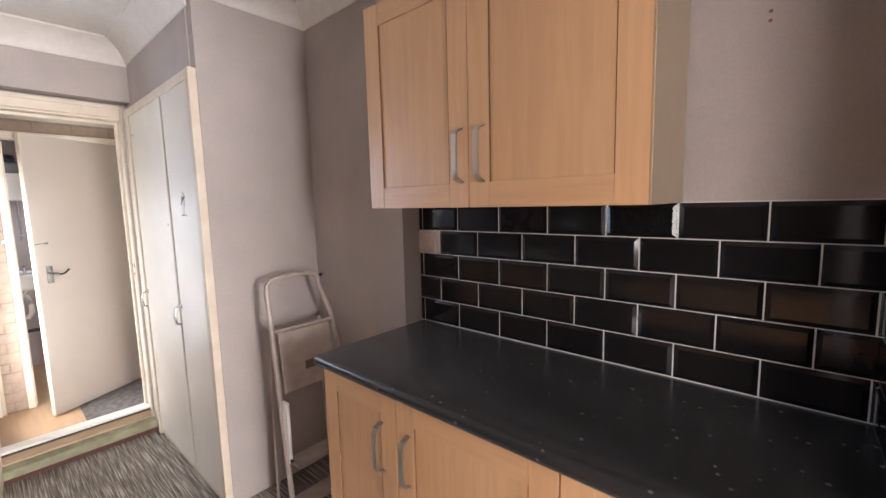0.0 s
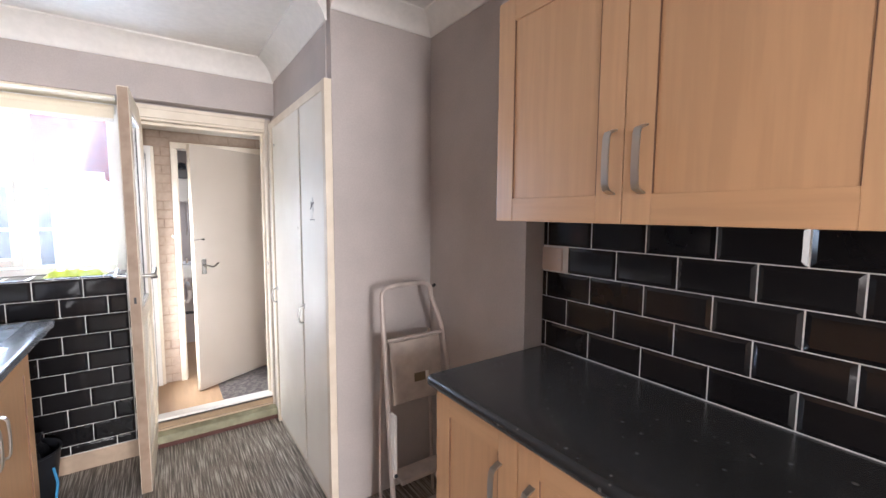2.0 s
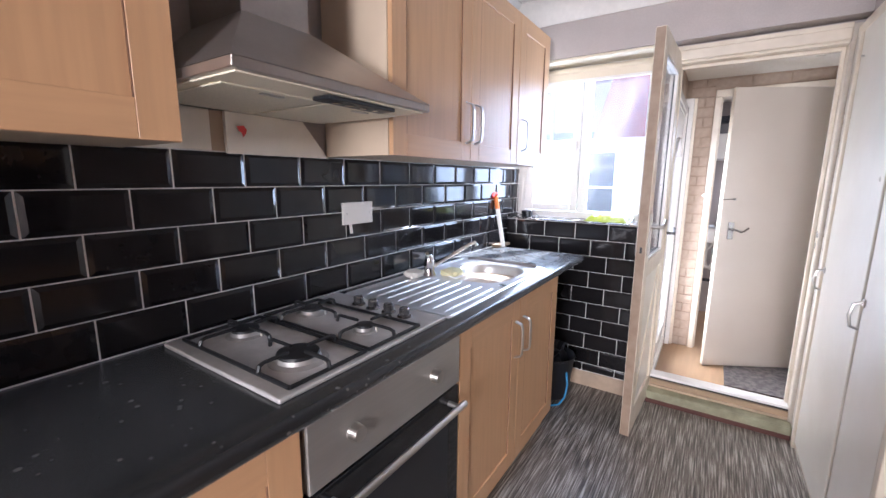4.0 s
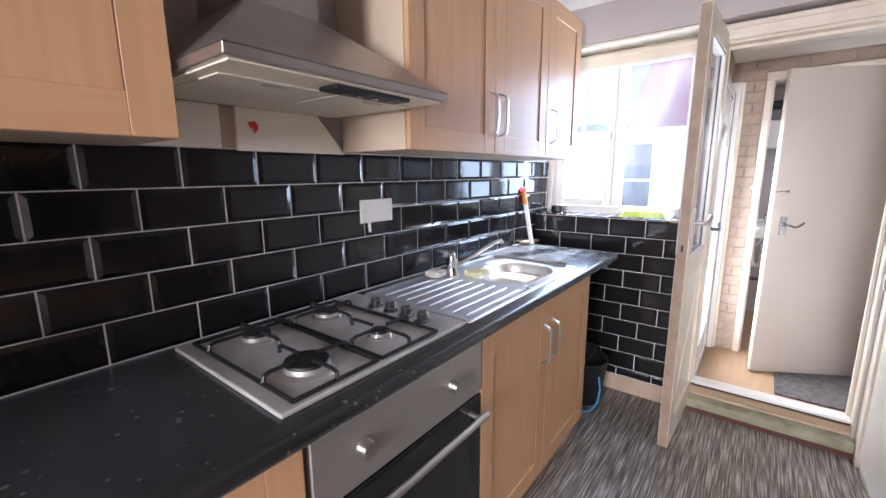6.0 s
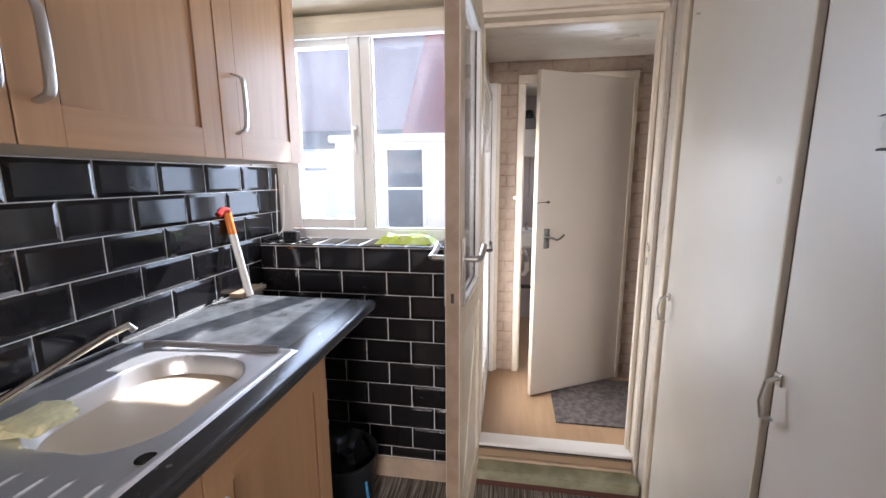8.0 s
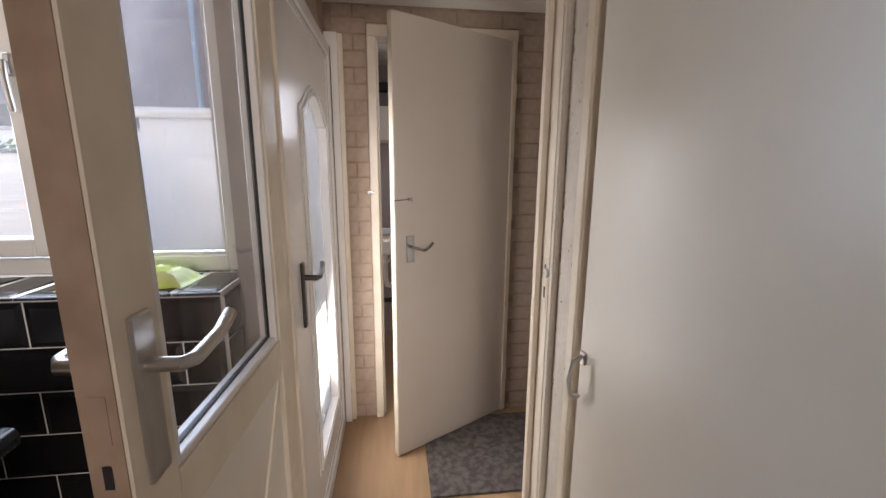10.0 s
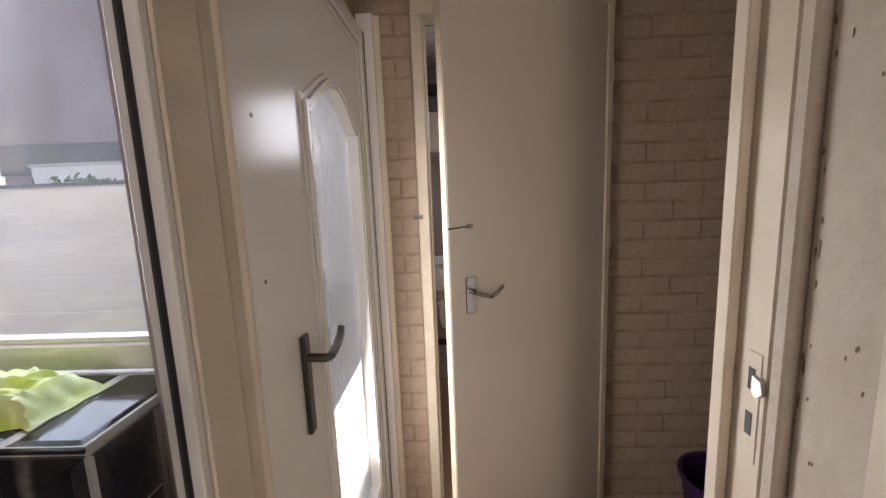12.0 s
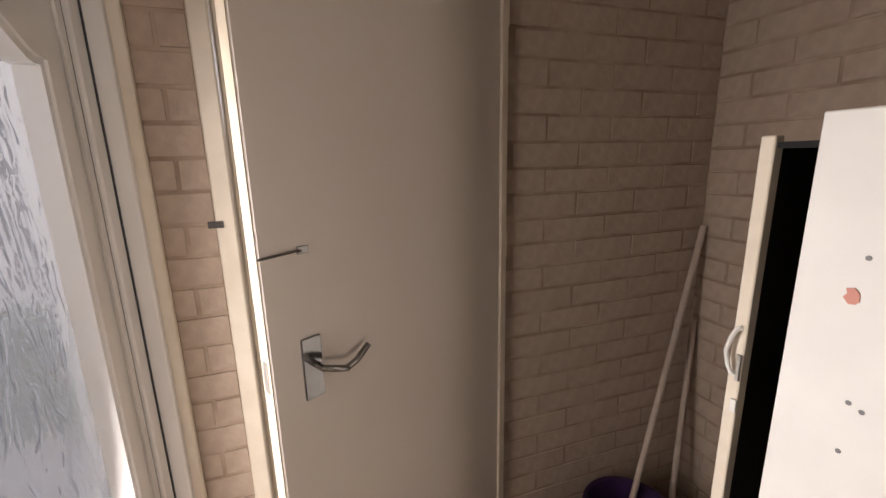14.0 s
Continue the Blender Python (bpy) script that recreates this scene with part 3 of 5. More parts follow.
tagged(part("plug_bar", tube([(-0.87, 2.353, 0.924), (-0.82, 2.368, 0.928), (-0.66, 2.38, 0.924), (-0.49, 2.39, 0.924)], 0.006, 8, flat=1.6), GREYR, smooth=True), "dark grey rubber strip lying along the sink rim", "strip")

# ---- hob ----
HX0, HX1, HY0, HY1 = -0.945, -0.445, 0.87, 1.475
hob = thing("hob", ((HX0 + HX1) / 2, (HY0 + HY1) / 2, 0.912), "stainless steel four-burner gas hob set in black worktop", "hob")
BURN = mat("burner_metal", (0.40, 0.38, 0.36), 0.5, metal=0.5, spots=0.3, scale=40)
HOBM = mat("hob_steel", (0.60, 0.57, 0.55), 0.36, metal=0.3, spots=0.35, scale=18, second=(0.38, 0.36, 0.34), grain=0.1, grain_scale=90)
part("plate", box(HX0, HX1, HY0, HY1, 0.9125, 0.924, 0.004, 2), HOBM, hob)
for bx, by, r in ((-0.825, 1.028, 0.036), (-0.572, 1.012, 0.05), (-0.825, 1.256, 0.034), (-0.572, 1.24, 0.025)):
    bn = part("burner", lathe([(r * 1.45, 0.924), (r * 1.35, 0.927), (r * 1.1, 0.928), (r * 1.02, 0.938), (r * 0.6, 0.939)], 28, centre=(bx, by, 0)), BURN, hob, "metal gas burner", smooth=True)
    part("cap", lathe([(r * 1.02, 0.938), (r * 1.04, 0.941), (r * 1.0, 0.945), (r * 0.5, 0.947), (0.0005, 0.947)], 28, centre=(bx, by, 0)), BLACKM, bn, "black enamel cap", smooth=True)
    part("igniter", cyl((bx + r * 1.3, by + r * 0.5, 0.924), (bx + r * 1.3, by + r * 0.5, 0.938), 0.003, n=8), CLOTH, bn)
KNOBM = mat("knob_metal", (0.20, 0.19, 0.19), 0.25, metal=0.9)
for kx, ky in ((-0.767, 1.410), (-0.697, 1.408), (-0.626, 1.406), (-0.556, 1.402)):
    k = part("knob", lathe([(0.024, 0.924), (0.023, 0.928), (0.017, 0.931), (0.0165, 0.95), (0.014, 0.953), (0.0005, 0.954)], 24, centre=(kx, ky, 0)), KNOBM, hob, "satin metal knob", smooth=True)
    part("pointer", box(kx - 0.002, kx + 0.002, ky - 0.015, ky + 0.015, 0.9535, 0.9555), GREYR, k)


def pan_support(x0, x1, y0, y1, burners):
    z, r = 0.950, 0.0052
    s = part("pan_support", tube([(x0, y0, z - 0.02), (x0, y1, z - 0.02)], r, 6), BLACKM, hob, "black enamel pan support")
    part("side_bar", tube([(x1, y0, z - 0.02), (x1, y1, z - 0.02)], r, 6), BLACKM, s)
    part("side_bar", tube([(x0, y0, z - 0.02), (x1, y0, z - 0.02)], r, 6), BLACKM, s)
    part("side_bar", tube([(x0, y1, z - 0.02), (x1, y1, z - 0.02)], r, 6), BLACKM, s)
    for bx, by in burners:
        for sx, sy in ((1, 0), (-1, 0), (0, 1), (0, -1)):
            if sx:
                e = x1 if sx > 0 and x1 - bx < 0.2 else (x0 if sx < 0 and bx - x0 < 0.2 else bx + sx * 0.115)
                pts = [(e, by, z - 0.02), (e - sx * 0.004, by, z - 0.004), (e - sx * 0.016, by, z), (bx + sx * 0.028, by, z)]
            else:
                e = y1 if sy > 0 else y0
                pts = [(bx, e, z - 0.02), (bx, e - sy * 0.004, z - 0.004), (bx, e - sy * 0.016, z), (bx, by + sy * 0.028, z)]
            part("finger", tube(pts, r, 6), BLACKM, s, smooth=True)


pan_support(-0.91, -0.46, 0.905, 1.128, [(-0.825, 1.028), (-0.572, 1.012)])
pan_support(-0.91, -0.46, 1.142, 1.352, [(-0.825, 1.256), (-0.572, 1.24)])

# ---- oven ----
oven = thing("oven", (-0.7, 1.195, 0.0), "built-in stainless steel oven with dark glass door under the hob", "oven")
part("housing", box(LX + 0.01, -0.43, 0.895, 1.495, 0.10, 0.868), BLACKP, oven, "black metal casing")
part("plinth", box(LX + 0.01, -0.455, 0.895, 1.495, 0.0, 0.098), BEECHH, oven, "beech plinth under the oven")
OVM = mat("oven_steel", (0.46, 0.45, 0.43), 0.36, metal=0.75, grain=0.1, grain_scale=120, stretch=(1, 0.05, 1))
cp = part("control_panel", box(-0.43, -0.402, 0.897, 1.493, 0.705, 0.866, 0.002), OVM, oven, "brushed steel control panel")
for ky in (1.025, 1.348):
    kb = part("knob", cyl((-0.402, ky, 0.788), (-0.378, ky, 0.788), 0.021, 0.018, 24), SATIN, cp, "round metal knob", smooth=True)
od = part("oven_door", box(-0.43, -0.404, 0.897, 1.493, 0.115, 0.695, 0.002), DGLASS, oven, "dark glass oven door")
part("window_frame", box(-0.404, -0.4025, 0.96, 1.43, 0.20, 0.60), BLACKP, od)
hh = part("handle", tube([(-0.362, 0.925, 0.655), (-0.362, 1.465, 0.655)], 0.011, 14), SATIN, od, "long steel bar handle", smooth=True)
for ky in (0.955, 1.435):
    part("handle_post", cyl((-0.404, ky, 0.655), (-0.362, ky, 0.655), 0.009, n=12), SATIN, od, smooth=True)

# ---- cooker hood ----
hood = thing("cooker_hood", (-0.75, 1.155, 1.53), "stainless steel chimney cooker hood on the wall above the hob", "cooker hood")
HD = mat("hood_steel", (0.42, 0.38, 0.35), 0.33, metal=0.85, spots=0.25, scale=7, grain=0.08, grain_scale=100)
a0, a1, f = 0.850, 1.446, -0.49
part("rim", box(LX + 0.003, f, a0, a1, 1.552, 1.572, 0.0015), HD, hood, "steel rim")
c0, c1, cf, zt = 1.035, 1.222, -0.745, 1.752
bm = bmesh.new()
lo = [bm.verts.new(p) for p in ((LX + 0.003, a0, 1.5725), (f, a0, 1.5725), (f, a1, 1.5725), (LX + 0.003, a1, 1.5725))]
hi = [bm.verts.new(p) for p in ((LX + 0.003, c0, zt), (cf, c0, zt), (cf, c1, zt), (LX + 0.003, c1, zt))]
for k in range(4):
    bm.faces.new((lo[k], lo[(k + 1) % 4], hi[(k + 1) % 4], hi[k]))
bm.faces.new(lo[::-1])
bm.faces.new(hi)
part("canopy", bm, HD, hood, "sloping steel canopy")
part("chimney", box(LX + 0.003, cf + 0.004, c0 - 0.004, c1 + 0.004, zt - 0.012, 2.32, 0.002), HD, hood, "steel chimney")
part("underside", box(LX + 0.02, f - 0.015, a0 + 0.015, a1 - 0.015, 1.548, 1.5515), mat("hood_underside", (0.88, 0.80, 0.63), 0.35), hood, "pale metal underside")
for k in range(2):
    ff = part("filter", box(-0.93, -0.60, 0.89 + 0.275 * k, 1.145 + 0.275 * k, 1.544, 1.5475, 0.001), mat("filter_mesh", (0.84, 0.77, 0.60), 0.4, grain=0.3, grain_scale=260), hood, "metal grease filter")
    part("catch", box(-0.63, -0.615, 0.99 + 0.275 * k, 1.045 + 0.275 * k, 1.541, 1.5437), SATIN, ff)
ctl = part("control_strip", box(-0.575, -0.515, 1.09, 1.32, 1.538, 1.5475, 0.002), BLACKP, hood, "black control strip")
for k in range(4):
    part("button", box(-0.555, -0.54, 1.13 + 0.045 * k, 1.15 + 0.045 * k, 1.5365, 1.5378), DGLASS, ctl)

card = thing("wall_card", (LX + 0.008, 1.25, 1.43), "cream board with a red mark fixed under the hood", "board")
bm = bmesh.new()
out = [(1.097, 1.428), (1.472, 1.428), (1.365, 1.547), (1.097, 1.547)]
prism(out, "x", LX - 0.008, LX + 0.018, bm)
CARD = mat("cream_card", (0.82, 0.76, 0.66), 0.6, spots=0.15, scale=9)
part("board", bm, CARD, card)
part("side_board", box(LX - 0.008, LX + 0.012, 0.845, 1.055, 1.4345, 1.547, 0.001), CARD, card)
part("joint_strip", box(LX - 0.008, LX + 0.006, 1.0555, 1.0965, 1.4345, 1.547), mat("tan_strip", (0.40, 0.30, 0.21), 0.6), card, "tan joint strip")
RED = mat("red_plastic", (0.62, 0.03, 0.02), 0.4)
part("red_mark", prism([(1.128, 1.508), (1.15, 1.512), (1.16, 1.50), (1.156, 1.488), (1.148, 1.478), (1.144, 1.49), (1.135, 1.495)], "x", LX + 0.0185, LX + 0.0205), RED, card, "small red mark")

# ---- sockets and switches ----
WP = mat("white_socket_plastic", (0.78, 0.75, 0.70), 0.3)


def socket(y0, y1, z0, z1, x, sx, label, material):
    t = thing("wall_socket", (x, (y0 + y1) / 2, (z0 + z1) / 2), label, "socket")
    pl = part("faceplate", box(*sorted((x, x + sx * 0.010)), y0, y1, z0, z1, 0.003, 2), material, t)
    for k in (-1, 1):
        cy, cz = (y0 + y1) / 2 + k * (y1 - y0) * 0.38, (z0 + z1) / 2
        part("screw", cyl((x + sx * 0.0095, cy, cz), (x + sx * 0.0108, cy, cz), 0.0035, n=10), SATIN, pl)
    return t


s1 = socket(1.532, 1.697, 1.176, 1.264, LX + 0.012, 1, "white double wall socket on the black tiles", WP)
part("cable_stub", tube([(LX + 0.016, 1.575, 1.176), (LX + 0.02, 1.575, 1.14)], 0.006, 8), WP, s1)
socket(1.165, 1.262, 1.232, 1.322, RX - 0.012, -1, "cream switch plate on black tiles beside the nib", mat("beige_plate", (0.62, 0.50, 0.43), 0.45))

# ---- pole, bag, small box on the sill ----
pole = thing("brush", (-0.905, 2.865, 0.913), "white plastic brush with orange handle leaning in the corner", "brush")
part("stick", tube([(-0.900, 2.868, 0.918), (-0.952, 2.868, 1.175)], 0.011, 10, flat=1.3), WP, pole, smooth=True)
part("handle", tube([(-0.950, 2.868, 1.165), (-0.9615, 2.868, 1.225), (-0.966, 2.868, 1.25)], 0.0145, 12), mat("orange_plastic", (0.85, 0.22, 0.02), 0.35), pole, "orange plastic grip", smooth=True)
part("hook", tube([(-0.958, 2.868, 1.258), (-0.968, 2.85, 1.262), (-0.97, 2.825, 1.245)], 0.012, 10), RED, pole, "red plastic hook", smooth=True)
tagged(part("wood_offcut", box(LX + 0.014, -0.91, 2.84, 3.0, 0.914, 0.930, 0.002), WOODR), "small raw wooden offcut on the worktop corner", "wood")
bagm = mat("yellow_green_bag", (0.62, 0.74, 0.10), 0.35, spots=0.5, scale=22, second=(0.72, 0.78, 0.55), bump=0.4)
bm = bmesh.new()
nx, ny = 36, 16
rows = []
for i in range(ny + 1):
    v = i / ny
    row = []
    for j in range(nx + 1):
        u = j / nx
        px, py = -0.455 + 0.265 * u + 0.01 * noise.noise(Vector((u * 3, v * 3, 7))), 3.105 + 0.115 * v + 0.012 * noise.noise(Vector((u * 6, v * 2, 1)))
        e = min(u, 1 - u, v, 1 - v)
        pz = 1.099 + (0.030 + 0.013 * noise.noise(Vector((u * 5, v * 4, 2))) + 0.012 * noise.noise(Vector((u * 12, v * 9, 5)))) * smooth01(e / 0.16)
        row.append(bm.verts.new((px, py, pz)))
    rows.append(row)
for a, b in zip(rows, rows[1:]):
    for j in range(nx):
        bm.faces.new((a[j], a[j + 1], b[j + 1], b[j]))
bag = tagged(part("cleaning_wipes_bag", bm, bagm, smooth=True), "crumpled yellow-green plastic packet on the tiled window sill", "bag")
dev = thing("small_black_box", (-0.85, 3.13, 1.097), "small black box with thin cables on the window sill", "box")
part("case", box(-0.885, -0.815, 3.115, 3.145, 1.098, 1.146, 0.005, 2), BLACKP, dev)
part("screen", box(-0.878, -0.822, 3.1135, 3.1148, 1.106, 1.14), DGLASS, dev)
part("cable", tube([(-0.815, 3.13, 1.12), (-0.78, 3.12, 1.125), (-0.755, 3.12, 1.108), (-0.79, 3.13, 1.101), (-0.86, 3.16, 1.101)], 0.0025, 6), BLACKP, dev, smooth=True)
part("cable", tube([(-0.885, 3.13, 1.11), (-0.93, 3.12, 1.13), (-0.962, 3.10, 1.11), (-0.94, 3.10, 1.101), (-0.90, 3.11, 1.101)], 0.003, 6), BLACKP, dev, smooth=True)
part("cable", tube([(-0.955, 3.21, 1.40), (-0.958, 3.20, 1.2), (-0.95, 3.18, 1.13), (-0.93, 3.16, 1.12), (-0.915, 3.18, 1.16), (-0.925, 3.22, 1.35)], 0.0022, 6), WP, dev, "thin white cable", smooth=True)

binb = thing("bucket", (-0.60, 2.76, 0), "black plastic bucket with blue cord on the floor by the tiles", "bucket")
part("tub", lathe([(0.001, 0.012), (0.10, 0.012), (0.135, 0.27), (0.142, 0.272), (0.142, 0.262), (0.138, 0.258), (0.105, 0.0), (0.001, 0.0)], 32, centre=(-0.53, 2.86, 0)), BLACKP, binb, smooth=True)
part("cord", tube([(-0.415, 2.80, 0.19), (-0.40, 2.78, 0.12), (-0.405, 2.755, 0.05), (-0.43, 2.73, 0.008), (-0.47, 2.69, 0.006)], 0.006, 8), mat("blue_cord", (0.05, 0.25, 0.5), 0.5), binb, "blue cord", smooth=True)
lump("rubbish_bag", (-0.56, 2.86, 0.27), (0.10, 0.10, 0.07), mat("black_bag", (0.012, 0.012, 0.014), 0.3, bump=0.5), "crumpled black rubbish bag stuffed in the bucket", "bag", 5, 0.5)

for z in (1.896, 1.874):
    tagged(part("wall_plug", cyl((RX + 0.011, 0.05, z), (RX + 0.0085, 0.05, z), 0.0045, n=10), mat("brown_plug", (0.22, 0.11, 0.07), 0.7) if z > 1.88 else bpy.data.materials["brown_plug"]), "small brown plastic plug set in the painted wall", "wall plug", "wall plugs")

# ---- stepladder ----
lad = thing("stepladder", (0, 0, 0), "folded grey metal stepladder leaning in the recess, paint-spattered", "stepladder")
LXA, LXB = 0.862, 1.150
for rail, leg, fx in (([(0.842, 1.66, 0.0), (0.848, 1.74, 0.62), (0.853, 1.80, 1.04)], [(0.856, 1.84, 0.0), (0.866, 1.85, 0.5), (0.872, 1.83, 0.88)], 0.842),
                      ([(1.205, 1.66, 0.0), (1.194, 1.74, 0.62), (1.168, 1.78, 0.90), (1.125, 1.80, 1.04)], [(1.160, 1.84, 0.0), (1.148, 1.85, 0.5), (1.128, 1.83, 0.88)], 1.205)):
    part("front_rail", tube(rail, 0.012, 10), LADDERG, lad, smooth=True)
    part("rear_leg", tube(leg, 0.008, 8), LADDERG, lad, smooth=True)
    part("foot", cyl((fx, 1.66, 0.0), (fx, 1.662, 0.035), 0.017, n=12), BLACKP, lad, "black rubber foot")
part("top_hoop", tube([(0.853, 1.80, 1.03), (0.857, 1.806, 1.085), (0.878, 1.81, 1.108), (0.945, 1.81, 1.118), (1.075, 1.81, 1.118), (1.105, 1.81, 1.108), (1.120, 1.806, 1.085), (1.123, 1.80, 1.03)], 0.011, 10), LADDERG, lad, smooth=True)
pf = part("platform", box(0.870, 1.140, -0.006, 0.006, 0, 0.285, 0.003), LADDERP, lad, "folded grey platform plate")
lb = part("sticker", box(0.985, 1.045, -0.0075, -0.0065, 0.085, 0.125), mat("brown_sticker", (0.13, 0.10, 0.06), 0.5), pf, "small dark brown sticker")
part("sticker_patch", box(1.047, 1.063, -0.0075, -0.0065, 0.085, 0.125), CLOTH, pf, "white sticker edge")
pf.matrix_basis = Matrix.Translation((0, 1.725, 0.58)) @ Matrix.Rotation(radians(-7), 4, "X")
part("cross_bar", tube([(0.86, 1.765, 0.872), (1.160, 1.765, 0.872)], 0.009, 8), LADDERG, lad, smooth=True)
for z, y in ((0.235, 1.70), (0.05, 1.67)):
    part("tread", box(0.872 - 0.02 * (z < 0.2), 1.138 + 0.02 * (z < 0.2), y - 0.05, y + 0.045, z, z + 0.022, 0.003), LADDERP, lad)
part("side_bracket", box(0.843, 0.858, 1.668, 1.715, 0.27, 0.56, 0.002), WP, lad, "white side bracket")
part("bolt", cyl((0.850, 1.667, 0.285), (0.850, 1.660, 0.285), 0.008, n=10), BLACKP, lad)
part("hook_end", cyl((1.138, 1.81, 1.095), (1.15, 1.812, 1.10), 0.008, n=10), BLACKP, lad)

lad.matrix_basis = Matrix.Translation((0.045, 0, 0))

# ---- built-in cupboard ----
PLAS = mat("rough_painted_timber", (0.60, 0.54, 0.46), 0.6, spots=0.3, scale=12, second=(0.50, 0.43, 0.35), grain=0.12, grain_scale=60, bump=0.5)
cup = thing("built_in_cupboard", (0.72, 2.58, 0), "white gloss painted tall cupboard with two plain doors", "cupboard")
part("near_stile", box(0.700, 0.7345, 1.955, 1.990, 0.0, 2.05, 0.002), FRAMEW, cup)
part("far_stile", box(0.706, 0.7345, 3.055, 3.150, 0.0, 2.05, 0.003), PLAS, cup)
chip_rnd = random.Random(21)
CHIP = mat("bare_wood_chip", (0.27, 0.19, 0.13), 0.8, spots=0.5, scale=90)
for k in range(46):
    cy, cz = (chip_rnd.uniform(3.06, 3.146) if k % 2 else 3.146 - abs(chip_rnd.gauss(0, 0.006))), chip_rnd.uniform(0.75, 1.9)
    w, h = chip_rnd.uniform(0.0006, 0.0020), chip_rnd.uniform(0.0015, 0.005) * (1 if k % 2 else 2.0)
    n = 7
    outline = [(cy + w * math.cos(6.283 * q / n) * chip_rnd.uniform(0.5, 1.2), cz + h * math.sin(6.283 * q / n) * chip_rnd.uniform(0.5, 1.2)) for q in range(n)]
    part("paint_chip", prism(outline, "x", 0.7052, 0.7066), CHIP, cup, "small chip of bare wood")
part("far_bead", box(0.696, 0.7345, 3.018, 3.0545, 0.0, 2.0045, 0.003), FRAMEW, cup)
part("far_recess", box(0.722, 0.740, 2.985, 3.0175, 0.0505, 2.0045), bpy.data.materials["tan_stile"] if "tan_stile" in bpy.data.materials else mat("tan_stile", (0.38, 0.29, 0.21), 0.6, spots=0.3, scale=12), cup, "tan recess beside the far door")
part("top_rail", box(0.702, 0.7345, 1.9905, 3.1145, 2.005, 2.05, 0.002), FRAMEW, cup)
part("bottom_rail", box(0.716, 0.7345, 1.9905, 3.1145, 0.0, 0.05), FRAMEW, cup)
part("middle_stile", box(0.722, 0.740, 2.345, 2.405, 0.0505, 2.0045), bpy.data.materials["tan_stile"], cup, "tan stile between the doors")
part("back_panel", box(0.7405, 0.75, 1.99, 3.12, 0.0, 2.03), GLOSSW, cup)
for ya, yb, hy, z0 in ((1.992, 2.358, 2.343, 0.052), (2.391, 2.988, 2.968, 0.052)):
    dd = part("door", box(0.701, 0.7215, ya, yb, z0, 2.002, 0.002), GLOSSW, cup)
    pts = [(0.698, hy, 0.955), (0.672, hy - 0.004, 0.945), (0.664, hy - 0.006, 0.905), (0.672, hy - 0.004, 0.866), (0.694, hy, 0.858)]
    hd = part("handle", tube(pts, 0.0055, 10), SATIN, dd, "metal loop handle", smooth=True)
    part("rose", box(0.6955, 0.7005, hy - 0.012, hy + 0.012, 0.938, 0.966, 0.002), SATIN, hd)
INK = mat("torn_patch", (0.12, 0.11, 0.10), 0.8)


def ragged(points, amount, seed, steps=5):
    """An outline with torn, uneven edges."""
    rr, out = random.Random(seed), []
    for (a, b), (c, d) in zip(points, points[1:] + points[:1]):
        for k in range(steps):
            u = k / steps
            out.append((a + (c - a) * u + rr.uniform(-amount, amount), b + (d - b) * u + rr.uniform(-amount, amount)))
    return out


part("torn_mark", prism(ragged([(2.212, 1.473), (2.194, 1.475), (2.187, 1.489), (2.182, 1.510), (2.173, 1.505), (2.175, 1.497), (2.160, 1.503), (2.138, 1.5095), (2.137, 1.504), (2.163, 1.491), (2.176, 1.484), (2.183, 1.476), (2.193, 1.4715)], 0.0011, 3), "x", 0.6996, 0.7009), INK, cup, "dark torn hole in the paint")
part("torn_flap", prism(ragged([(2.166, 1.525), (2.157, 1.531), (2.149, 1.520), (2.146, 1.476), (2.150, 1.459), (2.158, 1.458), (2.163, 1.485)], 0.0016, 8), "x", 0.6998, 0.70085), mat("torn_paper_grey", (0.58, 0.56, 0.52), 0.75, spots=0.5, scale=120), cup, "grey torn paper")
part("tape_mark", prism(ragged([(2.193, 1.470), (2.165, 1.485), (2.159, 1.457), (2.160, 1.423), (2.191, 1.421), (2.202, 1.448)], 0.0016, 5), "x", 0.7001, 0.7008), mat("dirty_white", (0.72, 0.685, 0.615), 0.5, spots=0.2, scale=60), cup, "pale smear of old tape")
for k, (y, a, b) in enumerate(((2.199, 0.007, 0.0022), (2.190, 0.010, 0.0036), (2.181, 0.006, 0.0020), (2.172, 0.008, 0.0016), (2.163, 0.005, 0.0024), (2.152, 0.009, 0.0016), (2.141, 0.007, 0.0018), (2.134, 0.009, 0.0030))):
    part("torn_mark", prism(ragged([(y - a / 2, 1.4195 - b / 2), (y + a / 2, 1.4195 - b / 2), (y + a / 2, 1.4205 + b / 2), (y - a / 2, 1.4205 + b / 2)], 0.0006, 30 + k, 3), "x", 0.6996, 0.7009), INK, cup)
part("peg", cyl((0.690, 2.93, 1.885), (0.701, 2.93, 1.885), 0.004, n=8), SATIN, cup)

# ---- window ----
win = thing("window_1", (-0.54, WY, 1.09), "white plastic casement window with clear glass", "window")
tagged(win, kind="structure")
X0, X1, Z0, Z1, YF, YB = LX + 0.001, -0.101, 1.0995, 2.098, WY - 0.004, WY + 0.045
FL = part("frame_side", box(X0, X0 + 0.062, YF, YB, Z0, Z1, 0.003), UPVC, win)
part("frame_side", box(X1 - 0.052, X1, YF, YB, Z0, Z1, 0.003), UPVC, win)
part("frame_bottom", box(X0 + 0.062, X1 - 0.052, YF, YB, Z0, Z0 + 0.042, 0.003), UPVC, win)
part("frame_top", box(X0 + 0.062, X1 - 0.052, YF, YB, 2.0, Z1, 0.003), UPVC, win)
part("mullion", box(-0.545, -0.498, YF, YB, Z0 + 0.042, 2.0, 0.003), UPVC, win)
